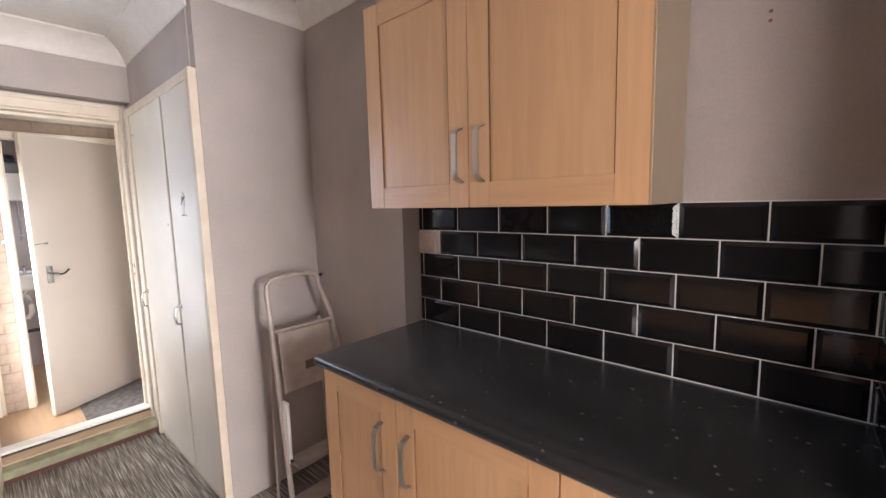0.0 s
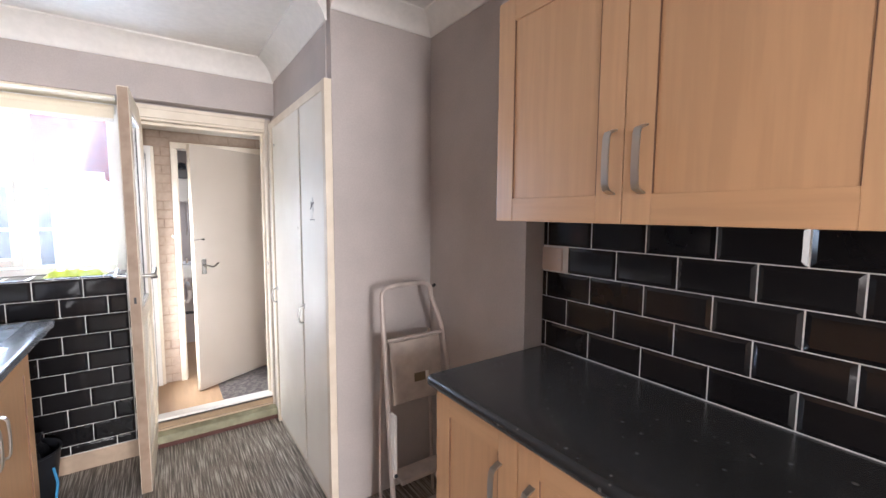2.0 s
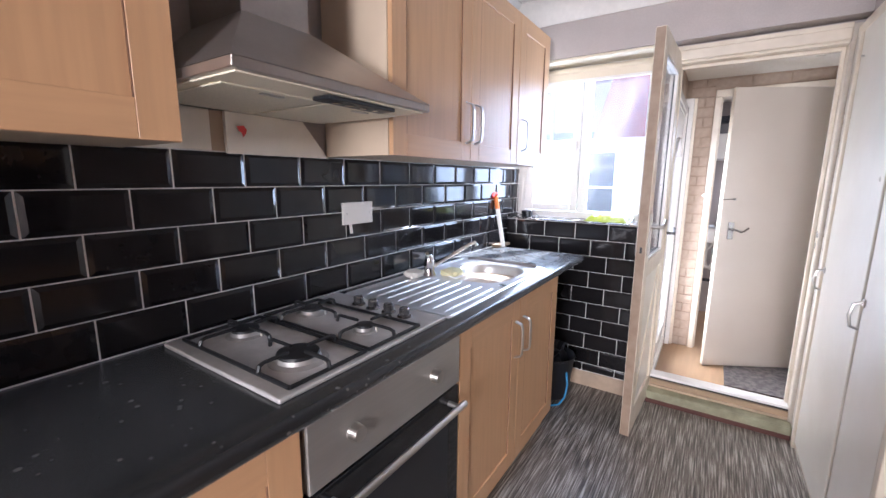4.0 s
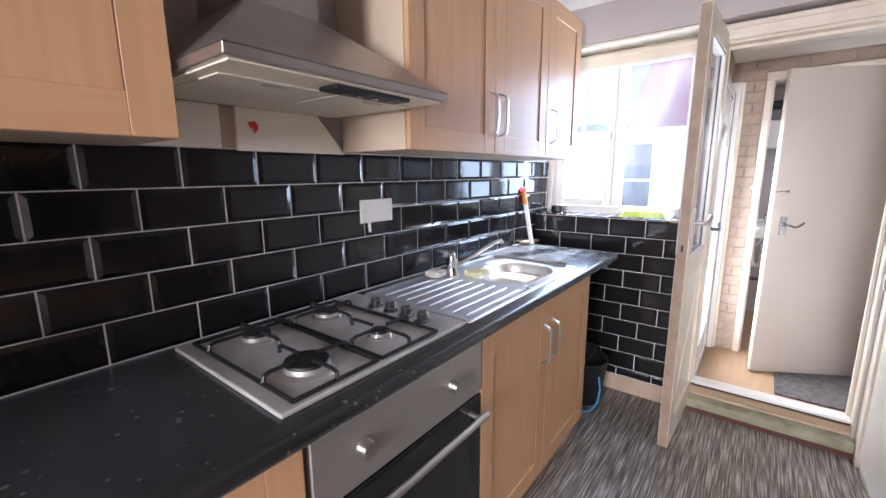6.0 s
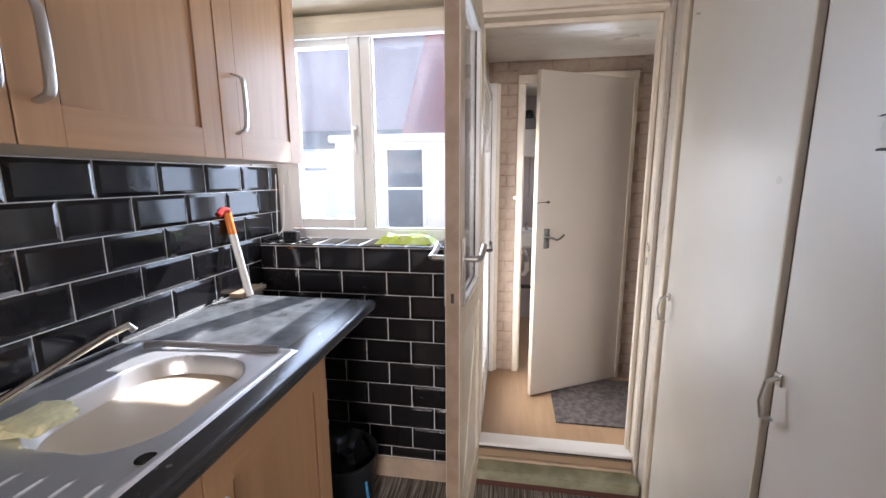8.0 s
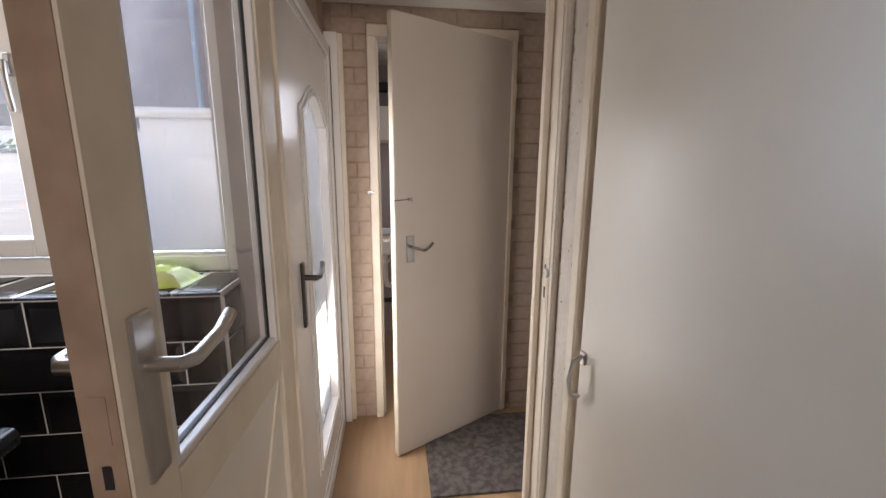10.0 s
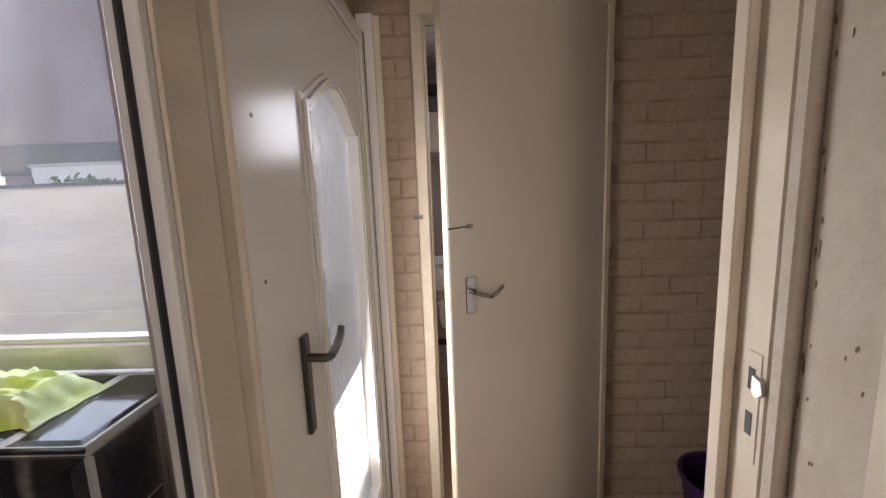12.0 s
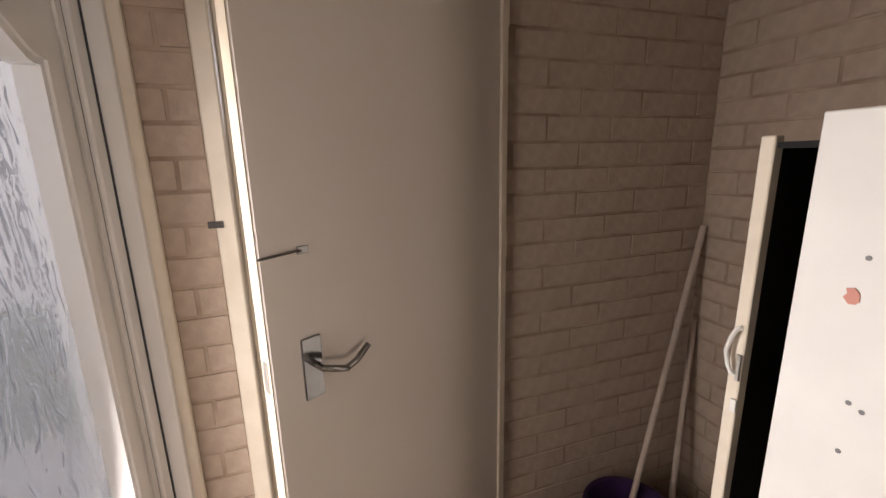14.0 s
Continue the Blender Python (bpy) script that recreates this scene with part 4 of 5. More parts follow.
sash = part("sash", box(-0.919, -0.860, YF - 0.012, YB - 0.01, 1.146, 1.996, 0.004), UPVC, win, "opening casement sash")
part("sash_stile", box(-0.594, -0.548, YF - 0.012, YB - 0.01, 1.146, 1.996, 0.004), UPVC, sash)
part("sash_rail", box(-0.860, -0.594, YF - 0.012, YB - 0.01, 1.146, 1.192, 0.004), UPVC, sash)
part("sash_rail", box(-0.860, -0.594, YF - 0.012, YB - 0.01, 1.956, 1.996, 0.004), UPVC, sash)
bm = bmesh.new()
for a, b, c, d in ((-0.498, -0.490, 1.142, 2.0), (-0.161, -0.153, 1.142, 2.0), (-0.490, -0.161, 1.142, 1.150), (-0.490, -0.161, 1.992, 2.0)):
    box(a, b, YF + 0.008, YB - 0.02, c, d, bm=bm)
part("glazing_bead", bm, UPVC, win)
for a, b, c, d in ((-0.860, -0.594, 1.192, 1.956), (-0.490, -0.161, 1.150, 1.992)):
    g = part("pane", box(a, b, WY + 0.022, WY + 0.026, c, d), DUSTY, win, "clear glass pane, dusty and streaked")
    g.visible_shadow = False
hn = part("window_handle", box(-0.577, -0.560, YF - 0.026, YF - 0.0125, 1.565, 1.615, 0.003), SATIN, win, "grey metal window handle")
part("lever", tube([(-0.568, YF - 0.034, 1.595), (-0.566, YF - 0.04, 1.56), (-0.564, YF - 0.036, 1.485)], 0.007, 10), SATIN, hn, smooth=True)
BL = mat("cream_blind", (0.72, 0.64, 0.50), 0.6, spots=0.15, scale=5)
bl = thing("roller_blind", (-0.5, 3.2, 2.0), "rolled-up cream blind at the top of the window", "blind")
part("soffit_board", box(LX + 0.003, -0.1035, 3.086, 3.262, 2.084, 2.0985, 0.002), BL, bl, "cream boarded window soffit")
part("roll", cyl((-0.965, 3.225, 2.045), (-0.115, 3.225, 2.045), 0.026, n=20), BL, bl, smooth=True)
part("bottom_bar", box(-0.96, -0.12, 3.20, 3.208, 1.972, 1.992, 0.002), UPVC, bl)
part("cloth", box(-0.962, -0.118, 3.2025, 3.2045, 1.992, 2.045), BL, bl)

# ---- doorway frame and threshold ----
df = thing("door_frame", (0.35, 3.2, 0.15), "cream painted wooden door frame, chipped and worn", "door frame")
tagged(df, kind="structure")
part("right_jamb", box(0.690, 0.7345, 3.172, 3.2555, 0.0, 2.045, 0.003), FRAMEW, df)
part("left_jamb", box(-0.0035, 0.004, 3.213, 3.264, 0.0, 2.045, 0.002), FRAMEW, df)
part("inner_post", box(-0.0315, -0.0130, 3.2645, 3.2960, 0.0, 2.0), UPVC, df)
part("left_bead", cyl((0.001, 3.252, 0.147), (0.001, 3.252, 1.9995), 0.010, n=14), FRAMEW, df, smooth=True)
part("head", box(0.0045, 0.6895, 3.172, 3.2555, 2.0, 2.045, 0.003), FRAMEW, df)
part("stop", box(0.674, 0.6895, 3.229, 3.2555, 0.146, 1.9995, 0.002), FRAMEW, df)
part("stop", box(0.0045, 0.6735, 3.229, 3.2555, 1.982, 1.9995, 0.002), FRAMEW, df)
arc = part("architrave", box(0.690, 0.7345, 3.1505, 3.1715, 0.0, 2.08, 0.003), PLAS, df)
part("architrave_head", box(-0.02, 0.6895, 3.153, 3.1715, 2.012, 2.085, 0.004), FRAMEW, df)
part("architrave_bead", box(-0.02, 0.6895, 3.146, 3.1525, 2.062, 2.085, 0.002), FRAMEW, df)
part("keep", box(0.6885, 0.690, 3.182, 3.206, 0.985, 1.135, 0.0005), FRAMEW, df, "painted-over striker plate")
part("keep_hole", box(0.6878, 0.6884, 3.191, 3.2025, 1.083, 1.113), BLACKP, df)
part("keep_hole", box(0.6878, 0.6884, 3.191, 3.2025, 1.020, 1.052), BLACKP, df)
bm = bmesh.new()
prism([(3.190, 1.082), (3.190, 1.106), (3.176, 1.103), (3.172, 1.088), (3.180, 1.080)], "x", 0.6835, 0.6905, bm)
part("keep_lip", bm, SATIN, df, "bent metal striker lip")

st = thing("door_step", (0.35, 3.13, 0), "low wooden door step with worn green covering", "step")
part("green_front", box(0.0, 0.7, 3.085, 3.0975, 0.027, 0.0664), GREENM, st, "worn green covering")
part("red_edge", box(0.0, 0.7, 3.084, 3.098, 0.0, 0.0265), REDE, st, "red-brown painted front edge")
part("green_top", box(0.0, 0.7, 3.086, 3.1710, 0.0665, 0.074, 0.002), GREENM, st, "worn green covering")
part("step_core", box(0.0, 0.7, 3.0985, 3.1710, 0.0, 0.066), WOODR, st)
part("riser", box(0.0045, 0.6895, 3.1715, 3.20, 0.0, 0.120), WOODR, st, "raw wooden riser")
part("riser_strip", box(0.0045, 0.6895, 3.158, 3.1712, 0.0745, 0.088, 0.002), SKIRT, st)
th = thing("threshold", (0.35, 3.22, 0.12), "white door threshold with a dark lower edge", "threshold")
part("threshold_cap", box(0.0045, 0.6895, 3.178, 3.262, 0.130, 0.146, 0.003), UPVC, th)
part("dark_edge", box(0.0045, 0.6895, 3.184, 3.200, 0.1205, 0.1295), BLACKP, th, "dark edge strip")
part("threshold_body", box(0.0045, 0.6895, 3.2005, 3.2612, PF, 0.1295), WOODR, th)
tagged(part("baseboard", box(LX, -0.003, EY - 0.012, EY - 0.0005 + 0.0, 0.0, 0.10, 0.003), SKIRT, None), "worn beech-coloured skirting board under the tiles", "skirting", kind="structure")

# ---- kitchen door, open into the room ----
kd = thing("door_1", (0, 0, 0), "cream painted kitchen door with upper glass, standing open", "door")
EDGE = mat("worn_door_edge", (0.34, 0.25, 0.18), 0.55, spots=0.5, scale=14, second=(0.2, 0.13, 0.08))
L, T = 0.599, 0.046
part("near_stile", box(0, 0.085, 0, T, 0.018, 2.045, 0.002), FRAMEW, kd)
part("far_stile", box(L - 0.075, L, 0, T, 0.018, 2.045, 0.002), FRAMEW, kd)
part("edge_strip", box(-0.002, -0.0002, 0.003, T - 0.003, 0.02, 2.04), EDGE, kd, "bare worn closing edge")
part("top_rail", box(0.0855, L - 0.0755, 0, T, 1.95, 2.045, 0.002), FRAMEW, kd)
part("middle_rail", box(0.0855, L - 0.0755, 0, T, 0.87, 0.955, 0.002), FRAMEW, kd)
part("bottom_rail", box(0.0855, L - 0.0755, 0, T, 0.018, 0.15, 0.002), FRAMEW, kd)
part("lower_panel", box(0.085, L - 0.075, 0.012, T - 0.012, 0.15, 0.87), GLOSSW, kd)
part("panel_bead", tube([(0.09, 0.010, 0.16), (L - 0.08, 0.010, 0.86)], 0.004, 6), FRAMEW, kd)
bm = bmesh.new()
for a, b, c, d in ((0.0855, 0.10, 0.9555, 1.9495), (L - 0.09, L - 0.0755, 0.9555, 1.9495), (0.10, L - 0.09, 0.9555, 0.97), (0.10, L - 0.09, 1.935, 1.9495)):
    box(a, b, 0.004, T - 0.004, c, d, 0.002, bm=bm)
part("glass_bead", bm, UPVC, kd, "white glazing bead")
bm = bmesh.new()
for a, b, c, d in ((0.1, 0.1025, 0.97, 1.935), (L - 0.0925, L - 0.09, 0.97, 1.935), (0.1, L - 0.09, 0.97, 0.9725)):
    box(a, b, 0.0185, T - 0.0185, c, d, bm=bm)
part("gasket", bm, BLACKP, kd, "thin black rubber gasket")
g = part("pane", box(0.1, L - 0.09, 0.021, 0.025, 0.97, 1.935), CLEAR, kd, "clear glass pane")
g.visible_shadow = False
for sy, y in ((-1, 0), (1, T)):
    lk = part("lock_plate", box(0.022, 0.062, *sorted((y, y + sy * 0.008)), 0.985, 1.20, 0.003), SATIN, kd, "grey metal lock plate")
    part("lever_handle", tube([(0.042, y + sy * 0.006, 1.135), (0.042, y + sy * 0.045, 1.135), (0.055, y + sy * 0.055, 1.136), (0.12, y + sy * 0.055, 1.142), (0.158, y + sy * 0.055, 1.158)], 0.0095, 12), SATIN, kd, "grey metal lever handle", smooth=True)
part("latch", box(-0.003, -0.0021, 0.013, T - 0.013, 1.06, 1.12), EDGE, kd)
part("lock_slot", box(-0.0035, -0.0031, 0.018, T - 0.018, 1.005, 1.035), BLACKP, kd)
kd.matrix_basis = Matrix.Translation((-0.018, 2.608, 0)) @ Matrix.Rotation(radians(87.6), 4, "Z")

# ---- outer door with arched glass ----
ad = thing("door_2", (0, 3.78, 0), "closed white plastic back door with arched patterned glass", "door")
ax0, ax1 = -0.085, -0.020
bm = bmesh.new()
part("frame_side", box(-0.10, -0.0325, 3.2965, 3.300, PF, 1.925, 0.001), UPVC, ad)
part("frame_side", box(-0.10, -0.005, 4.215, 4.262, PF, 1.925, 0.004), UPVC, ad)
part("outer_gasket", box(-0.02, -0.0025, 4.2565, 4.2622, PF, 1.925), BLACKP, ad, "thin black joint")
part("outer_trim", box(-0.10, 0.030, 4.2625, 4.284, PF, 1.99, 0.003), UPVC, ad)
part("outer_trim", box(-0.10, 0.052, 4.2845, 4.303, PF, 1.99, 0.003), FRAMEW, ad)
part("frame_head", box(-0.10, -0.005, 3.3045, 4.2145, 1.87, 1.925, 0.004), UPVC, ad)
part("frame_sill", box(-0.10, -0.005, 3.3045, 4.2145, PF, 0.03, 0.004), UPVC, ad)
GY0, GY1, GZ0, GZ1, GC = 3.625, 4.105, 0.22, 1.545, 1.642


def arch(inset, n=28):
    """Outline of the glass: flat shoulders rising to a bow in the middle."""
    y0, y1 = GY0 + inset, GY1 - inset
    pts = [(y0, GZ0 + inset), (y1, GZ0 + inset)]
    for i in range(n + 1):
        u = 1 - i / n
        z = GZ1 - inset * 0.9 + (GC - GZ1) * math.sin(math.pi * min(max((u - 0.03) / 0.92, 0), 1)) ** 1.15
        pts.append((y0 + (y1 - y0) * u, z))
    return pts


def ring(outer, inner, x0, x1, bm):
    n = len(outer)
    v = [[bm.verts.new((x, y, z)) for y, z in o] for o, x in ((outer, x0), (outer, x1), (inner, x1), (inner, x0))]
    for a, b in ((0, 1), (1, 2), (2, 3), (3, 0)):
        for k in range(n):
            bm.faces.new((v[a][k], v[a][(k + 1) % n], v[b][(k + 1) % n], v[b][k]))


leaf = part("leaf", box(ax0 + 0.02, ax1, 3.2975, 3.605, 0.034, 1.866), UPVC, ad, "white plastic door leaf")
part("leaf_panel", box(ax0, ax1, 4.125, 4.211, 0.034, 1.866), UPVC, leaf)
part("leaf_panel", box(ax0, ax1, 3.6052, 4.1248, 0.034, 0.2), UPVC, leaf)
top = [p for p in arch(-0.0198)[2:]]
bm = bmesh.new()
for (ya, za), (yb, zb) in zip(top, top[1:]):
    prism([(yb, zb), (ya, za), (ya, 1.866), (yb, 1.866)], "x", ax0, ax1, bm)
bmesh.ops.remove_doubles(bm, verts=bm.verts, dist=0.00002)
part("leaf_panel", bm, UPVC, leaf)
bm = bmesh.new()
ring([(3.296, 0.034), (4.211, 0.034), (4.211, 1.866), (3.296, 1.866)], [(3.2972, 0.054), (4.191, 0.054), (4.191, 1.846), (3.2972, 1.846)], ax1 + 0.0005, ax1 + 0.006, bm)
part("leaf_edge", bm, UPVC, leaf)
bm = bmesh.new()
ring([(3.286, 0.03), (4.215, 0.03), (4.215, 1.87), (3.286, 1.87)], [(3.2875, 0.034), (4.211, 0.034), (4.211, 1.866), (3.296, 1.866)], ax1 - 0.02, ax1 + 0.0055, bm)
part("gasket", bm, BLACKP, ad, "black rubber gasket")
for i, (o, q, h) in enumerate(((-0.032, -0.018, 0.006), (-0.018, -0.006, 0.013), (-0.006, 0.006, 0.008))):
    bm = bmesh.new()
    ring(arch(o), arch(q), ax1 - (0.0295 if i == 2 else 0.02), ax1 + h, bm)
    part("glass_moulding", bm, UPVC, leaf, "stepped white arch moulding")
bm = bmesh.new()
prism(arch(0.004), "x", -0.056, -0.050, bm)
g = part("pane", bm, FROST, ad, "patterned obscure glass")
g.visible_shadow = False
HM = mat("dark_grey_handle", (0.10, 0.095, 0.09), 0.35, metal=0.6)
hp = part("handle_plate", box(ax1, ax1 + 0.011, 3.478, 3.508, 0.845, 1.065, 0.004, 2), HM, leaf, "dark grey handle plate")
part("lever", tube([(ax1 + 0.008, 3.492, 1.015), (ax1 + 0.048, 3.492, 1.013), (ax1 + 0.055, 3.505, 1.013), (ax1 + 0.052, 3.56, 1.014), (ax1 + 0.048, 3.60, 1.024), (ax1 + 0.046, 3.618, 1.035)], 0.0095, 12), HM, hp, "dark grey lever", smooth=True)
for y, z in ((3.373, 1.488), (3.361, 1.210)):
    part("screw_hole", cyl((ax1, y, z), (ax1 + 0.001, y, z), 0.004, n=10), GREYR, leaf)
part("scratch", box(ax1, ax1 + 0.0008, 3.385, 3.425, 1.187, 1.191), CLOTH, leaf)

# ---- wash-room door ----
wd = thing("door_3", (0, 0, 0), "plain cream wash-room door, half open into the porch", "door")
# cream darkened in the colour to offset the close door-glass light
EDGEC = mat("dimmed_cream_edge", (0.54, 0.46, 0.35), 0.5, spots=0.5, scale=14)
# chrome with a dark reflection put into its base colour
DCHR = mat("dark_reflection_chrome", (0.32, 0.31, 0.30), 0.14, metal=1.0, spots=0.4, scale=30)
W, TT, ZB, ZT = 0.708, 0.036, -0.018, 1.985
DOORC = mat("cream_door_paint", (0.58, 0.52, 0.45), 0.4, spots=0.25, scale=3, second=(0.50, 0.44, 0.37), bump=0.08, grain_scale=30)
part("leaf", box(0, W, 0, TT, ZB, ZT, 0.0025), DOORC, wd)
part("closing_edge", box(W + 0.0002, W + 0.0022, 0.002, TT - 0.002, ZB, ZT), EDGEC, wd, "cream painted closing edge")
part("hinge_lath", box(0.0, 0.028, TT + 0.0005, TT + 0.010, ZB, ZT, 0.002), FRAMEW, wd, "cream lath on the hinge side")
hx = W - 0.075
pl = part("handle_plate", box(hx - 0.02, hx + 0.02, TT, TT + 0.006, 0.948, 1.07, 0.002), DCHR, wd, "chrome handle plate")
part("lever", tube([(hx, TT + 0.004, 1.02), (hx, TT + 0.04, 1.02), (hx - 0.02, TT + 0.048, 1.014), (hx - 0.045, TT + 0.046, 1.004), (hx - 0.068, TT + 0.046, 1.012), (hx - 0.088, TT + 0.046, 1.028), (hx - 0.096, TT + 0.046, 1.034)], 0.0065, 10), DCHR, pl, "chrome scroll lever", smooth=True)
part("lock_case", box(W + 0.0024, W + 0.0034, 0.010, TT - 0.010, 0.985, 1.045), SATIN, wd)
part("bolt", tube([(W + 0.004, TT + 0.006, 1.229), (W - 0.06, TT + 0.008, 1.233), (W - 0.072, TT + 0.008, 1.232)], 0.0026, 8), DCHR, wd, "small metal door hook", smooth=True)
part("bolt_plate", box(W - 0.088, W - 0.066, TT, TT + 0.004, 1.225, 1.239, 0.001), DCHR, wd)
for z in (0.2, 1.13, 1.75):
    part("hinge", cyl((-0.003, TT + 0.002, z - 0.035), (-0.003, TT + 0.002, z + 0.035), 0.006, n=10), FRAMEW, wd)
wd.matrix_basis = Matrix.Translation((0.884, 4.318, 0)) @ Matrix.Rotation(radians(180 + 29.6), 4, "Z")
wf = thing("door_frame", (0.53, PB, 0), "cream wooden frame of the wash-room door", "door frame")
tagged(wf, kind="structure")
part("left_jamb", box(0.165, 0.208, PB - 0.022, PB + 0.09, PF, 1.985, 0.004), FRAMEW, wf)
part("left_stop", box(0.2085, 0.217, PB + 0.02, PB + 0.05, PF, 1.9845, 0.002), FRAMEW, wf)
part("right_jamb", box(0.900, 0.914, PB - 0.006, PB + 0.09, PF, 1.985, 0.002), FRAMEW, wf)
part("head", box(0.165, 0.914, PB - 0.022, PB + 0.09, 1.9855, 2.04, 0.004), FRAMEW, wf)
part("hook_eye", box(0.150, 0.182, PB - 0.026, PB - 0.0225, 1.236, 1.252), DCHR, wf)

# ---- porch things ----
mat_ob = tagged(part("door_mat", box(0.42, 1.15, 3.67, 4.24, PF, PF + 0.010, 0.003), MATM), "dark grey fibre door mat on the laminate floor", "door mat")
WMATT = mat("white_matt_paint", (0.80, 0.77, 0.72), 0.5, spots=0.15, scale=6)
# near-black puts the shade of the open cupboard into its boards' colour
SHADE_BLACK = mat("cupboard_shade_black", (0.012, 0.011, 0.011), 0.9)
pc = thing("low_cupboard", (1.3, 3.5, PF), "low white cupboard standing open in the porch, dark inside", "cupboard")
lf = part("door", box(1.042, 1.060, 3.275, 3.622, 0.0, 1.432, 0.002), WMATT, pc, "white painted door standing ajar")
part("stain", prism([(3.563, 1.188), (3.556, 1.180), (3.549, 1.181), (3.545, 1.186), (3.546, 1.197), (3.552, 1.203), (3.561, 1.201), (3.559, 1.194)], "x", 1.0405, 1.0417), mat("pink_stain", (0.62, 0.28, 0.22), 0.8), lf, "small pink stain")
for y, z in ((3.545, 1.245), (3.535, 1.045), (3.52, 1.04), (3.535, 0.97)):
    part("screw_hole", cyl((1.0410, y, z), (1.0422, y, z), 0.0035, n=8), GREYR, lf)
sp = part("side_panel", box(1.064, 1.085, 3.692, 3.715, PF, 1.405, 0.002), FRAMEW, pc, "cream painted front post, worn")
part("side_board", box(1.0855, 1.58, 3.698, 3.712, PF, 1.395), SHADE_BLACK, pc, "side board coloured near-black for the shade inside")
part("back_board", box(1.58, 1.60, 3.27, 3.712, PF, 1.395), SHADE_BLACK, pc, "back board coloured near-black for the shade inside")
part("shelf_top", box(1.07, 1.58, 3.27, 3.6975, 1.385, 1.395), SHADE_BLACK, pc, "top board coloured near-black for the shade inside")
part("base_board", box(1.07, 1.58, 3.27, 3.6975, PF, PF + 0.02), SHADE_BLACK, pc)
part("ring", tube([(1.063, 3.70, 1.085), (1.056, 3.704, 1.08), (1.051, 3.708, 1.066), (1.048, 3.712, 1.04), (1.051, 3.708, 1.014), (1.056, 3.704, 1.0), (1.063, 3.70, 0.995)], 0.004, 8), WP, sp, "white loop handle", smooth=True)
part("catch", box(1.0595, 1.0638, 3.693, 3.700, 0.985, 1.035, 0.001), SATIN, sp)
part("catch", box(1.058, 1.0638, 3.690, 3.700, 0.925, 0.95, 0.001), WP, sp)

POLEM = mat("pale_wood_pole", (0.52, 0.42, 0.34), 0.55, spots=0.3, scale=20)
b1 = thing("mop", (1.36, 4.15, PF), "wooden mop handle standing in a bucket against the bricks", "mop")
part("handle", tube([(1.300, 4.16, 0.03), (1.680, 4.287, 1.13)], 0.0105, 12), POLEM, b1, smooth=True)
part("mop_head", lathe([(0.001, 0.11), (0.03, 0.10), (0.06, 0.05), (0.08, 0.012), (0.001, 0.01)], 16, centre=(1.298, 4.155, PF + 0.012)), CLOTH, b1, "grey mop head", smooth=True)
b2 = thing("broom", (1.6, 4.2, PF), "wooden broom handle leaning on the painted bricks", "broom")
part("handle", tube([(1.530, 4.17, PF + 0.06), (1.686, 4.286, 0.78)], 0.0105, 12), POLEM, b2, smooth=True)
part("broom_head", box(1.40, 1.64, 4.14, 4.19, PF, PF + 0.07, 0.006), BLACKP, b2, "dark broom head")
bk = thing("bucket", (1.33, 4.13, PF), "dark purple plastic bucket on the porch floor", "bucket")
part("tub", lathe([(0.001, 0.012), (0.105, 0.012), (0.140, 0.235), (0.150, 0.24), (0.150, 0.25), (0.138, 0.25), (0.133, 0.235), (0.10, 0.0), (0.001, 0.0)][::1], 36, centre=(1.30, 4.13, PF)), mat("purple_plastic", (0.035, 0.012, 0.06), 0.35), bk, smooth=True)

# ---- wash room ----
CER = mat("white_ceramic", (0.80, 0.79, 0.76), 0.12)
bs = thing("wash_basin", (0.22, 5.0, 0.8), "small white wall-mounted wash basin with chrome taps", "basin")
bm = box(0.0, 0.42, 4.86, 5.20, 0.79, 0.93, 0.03, 3)
part("bowl", bm, CER, bs, smooth=True)
part("basin_inner", lathe([(0.15, 0.0), (0.14, -0.004), (0.001, -0.005)], 24, centre=(0.21, 5.02, 0.936)), CER, bs)
for x in (0.12, 0.27):
    part("tap", tube([(x, 4.93, 0.93), (x, 4.93, 0.985), (x, 4.96, 0.992), (x, 4.985, 0.975)], 0.011, 10), CHROME, bs, "chrome tap", smooth=True)
part("waste_trap", tube([(0.21, 5.0, 0.79), (0.21, 5.0, 0.60), (0.225, 5.0, 0.55), (0.26, 5.0, 0.54), (0.285, 5.0, 0.58), (0.285, 5.0, 0.64), (0.285, 5.1, 0.655), (0.285, 5.49, 0.655)], 0.021, 12), WP, bs, "white plastic waste trap", smooth=True)
part("supply_hose", tube([(0.12, 4.94, 0.79), (0.14, 4.93, 0.72), (0.19, 4.92, 0.70), (0.24, 4.93, 0.74), (0.27, 4.94, 0.79)], 0.008, 8), WP, bs, smooth=True)
part("bracket", box(-0.015, 0.45, 5.10, 5.15, 0.385, 0.405), BLACKP, bs, "dark metal bar")
wb = thing("water_heater", (0.2, 5.2, 1.6), "white wall-mounted water heater with a black top", "water heater")
part("case", box(0.06, 0.40, 5.20, 5.49, 1.56, 1.80, 0.01, 2), WP, wb)
part("upper_case", box(0.08, 0.38, 5.25, 5.49, 1.802, 1.90, 0.01, 2), GREYR, wb)
part("pipe", tube([(0.30, 5.3, 1.56), (0.30, 5.3, 1.25), (0.30, 5.45, 1.2)], 0.008, 8), CHROME, wb, smooth=True)
lump("box_shelf_stuff", (0.2, 5.3, 1.93), (0.12, 0.1, 0.035), BLACKP, "dark bundle lying on the water heater", "bundle", 11, 0.4)

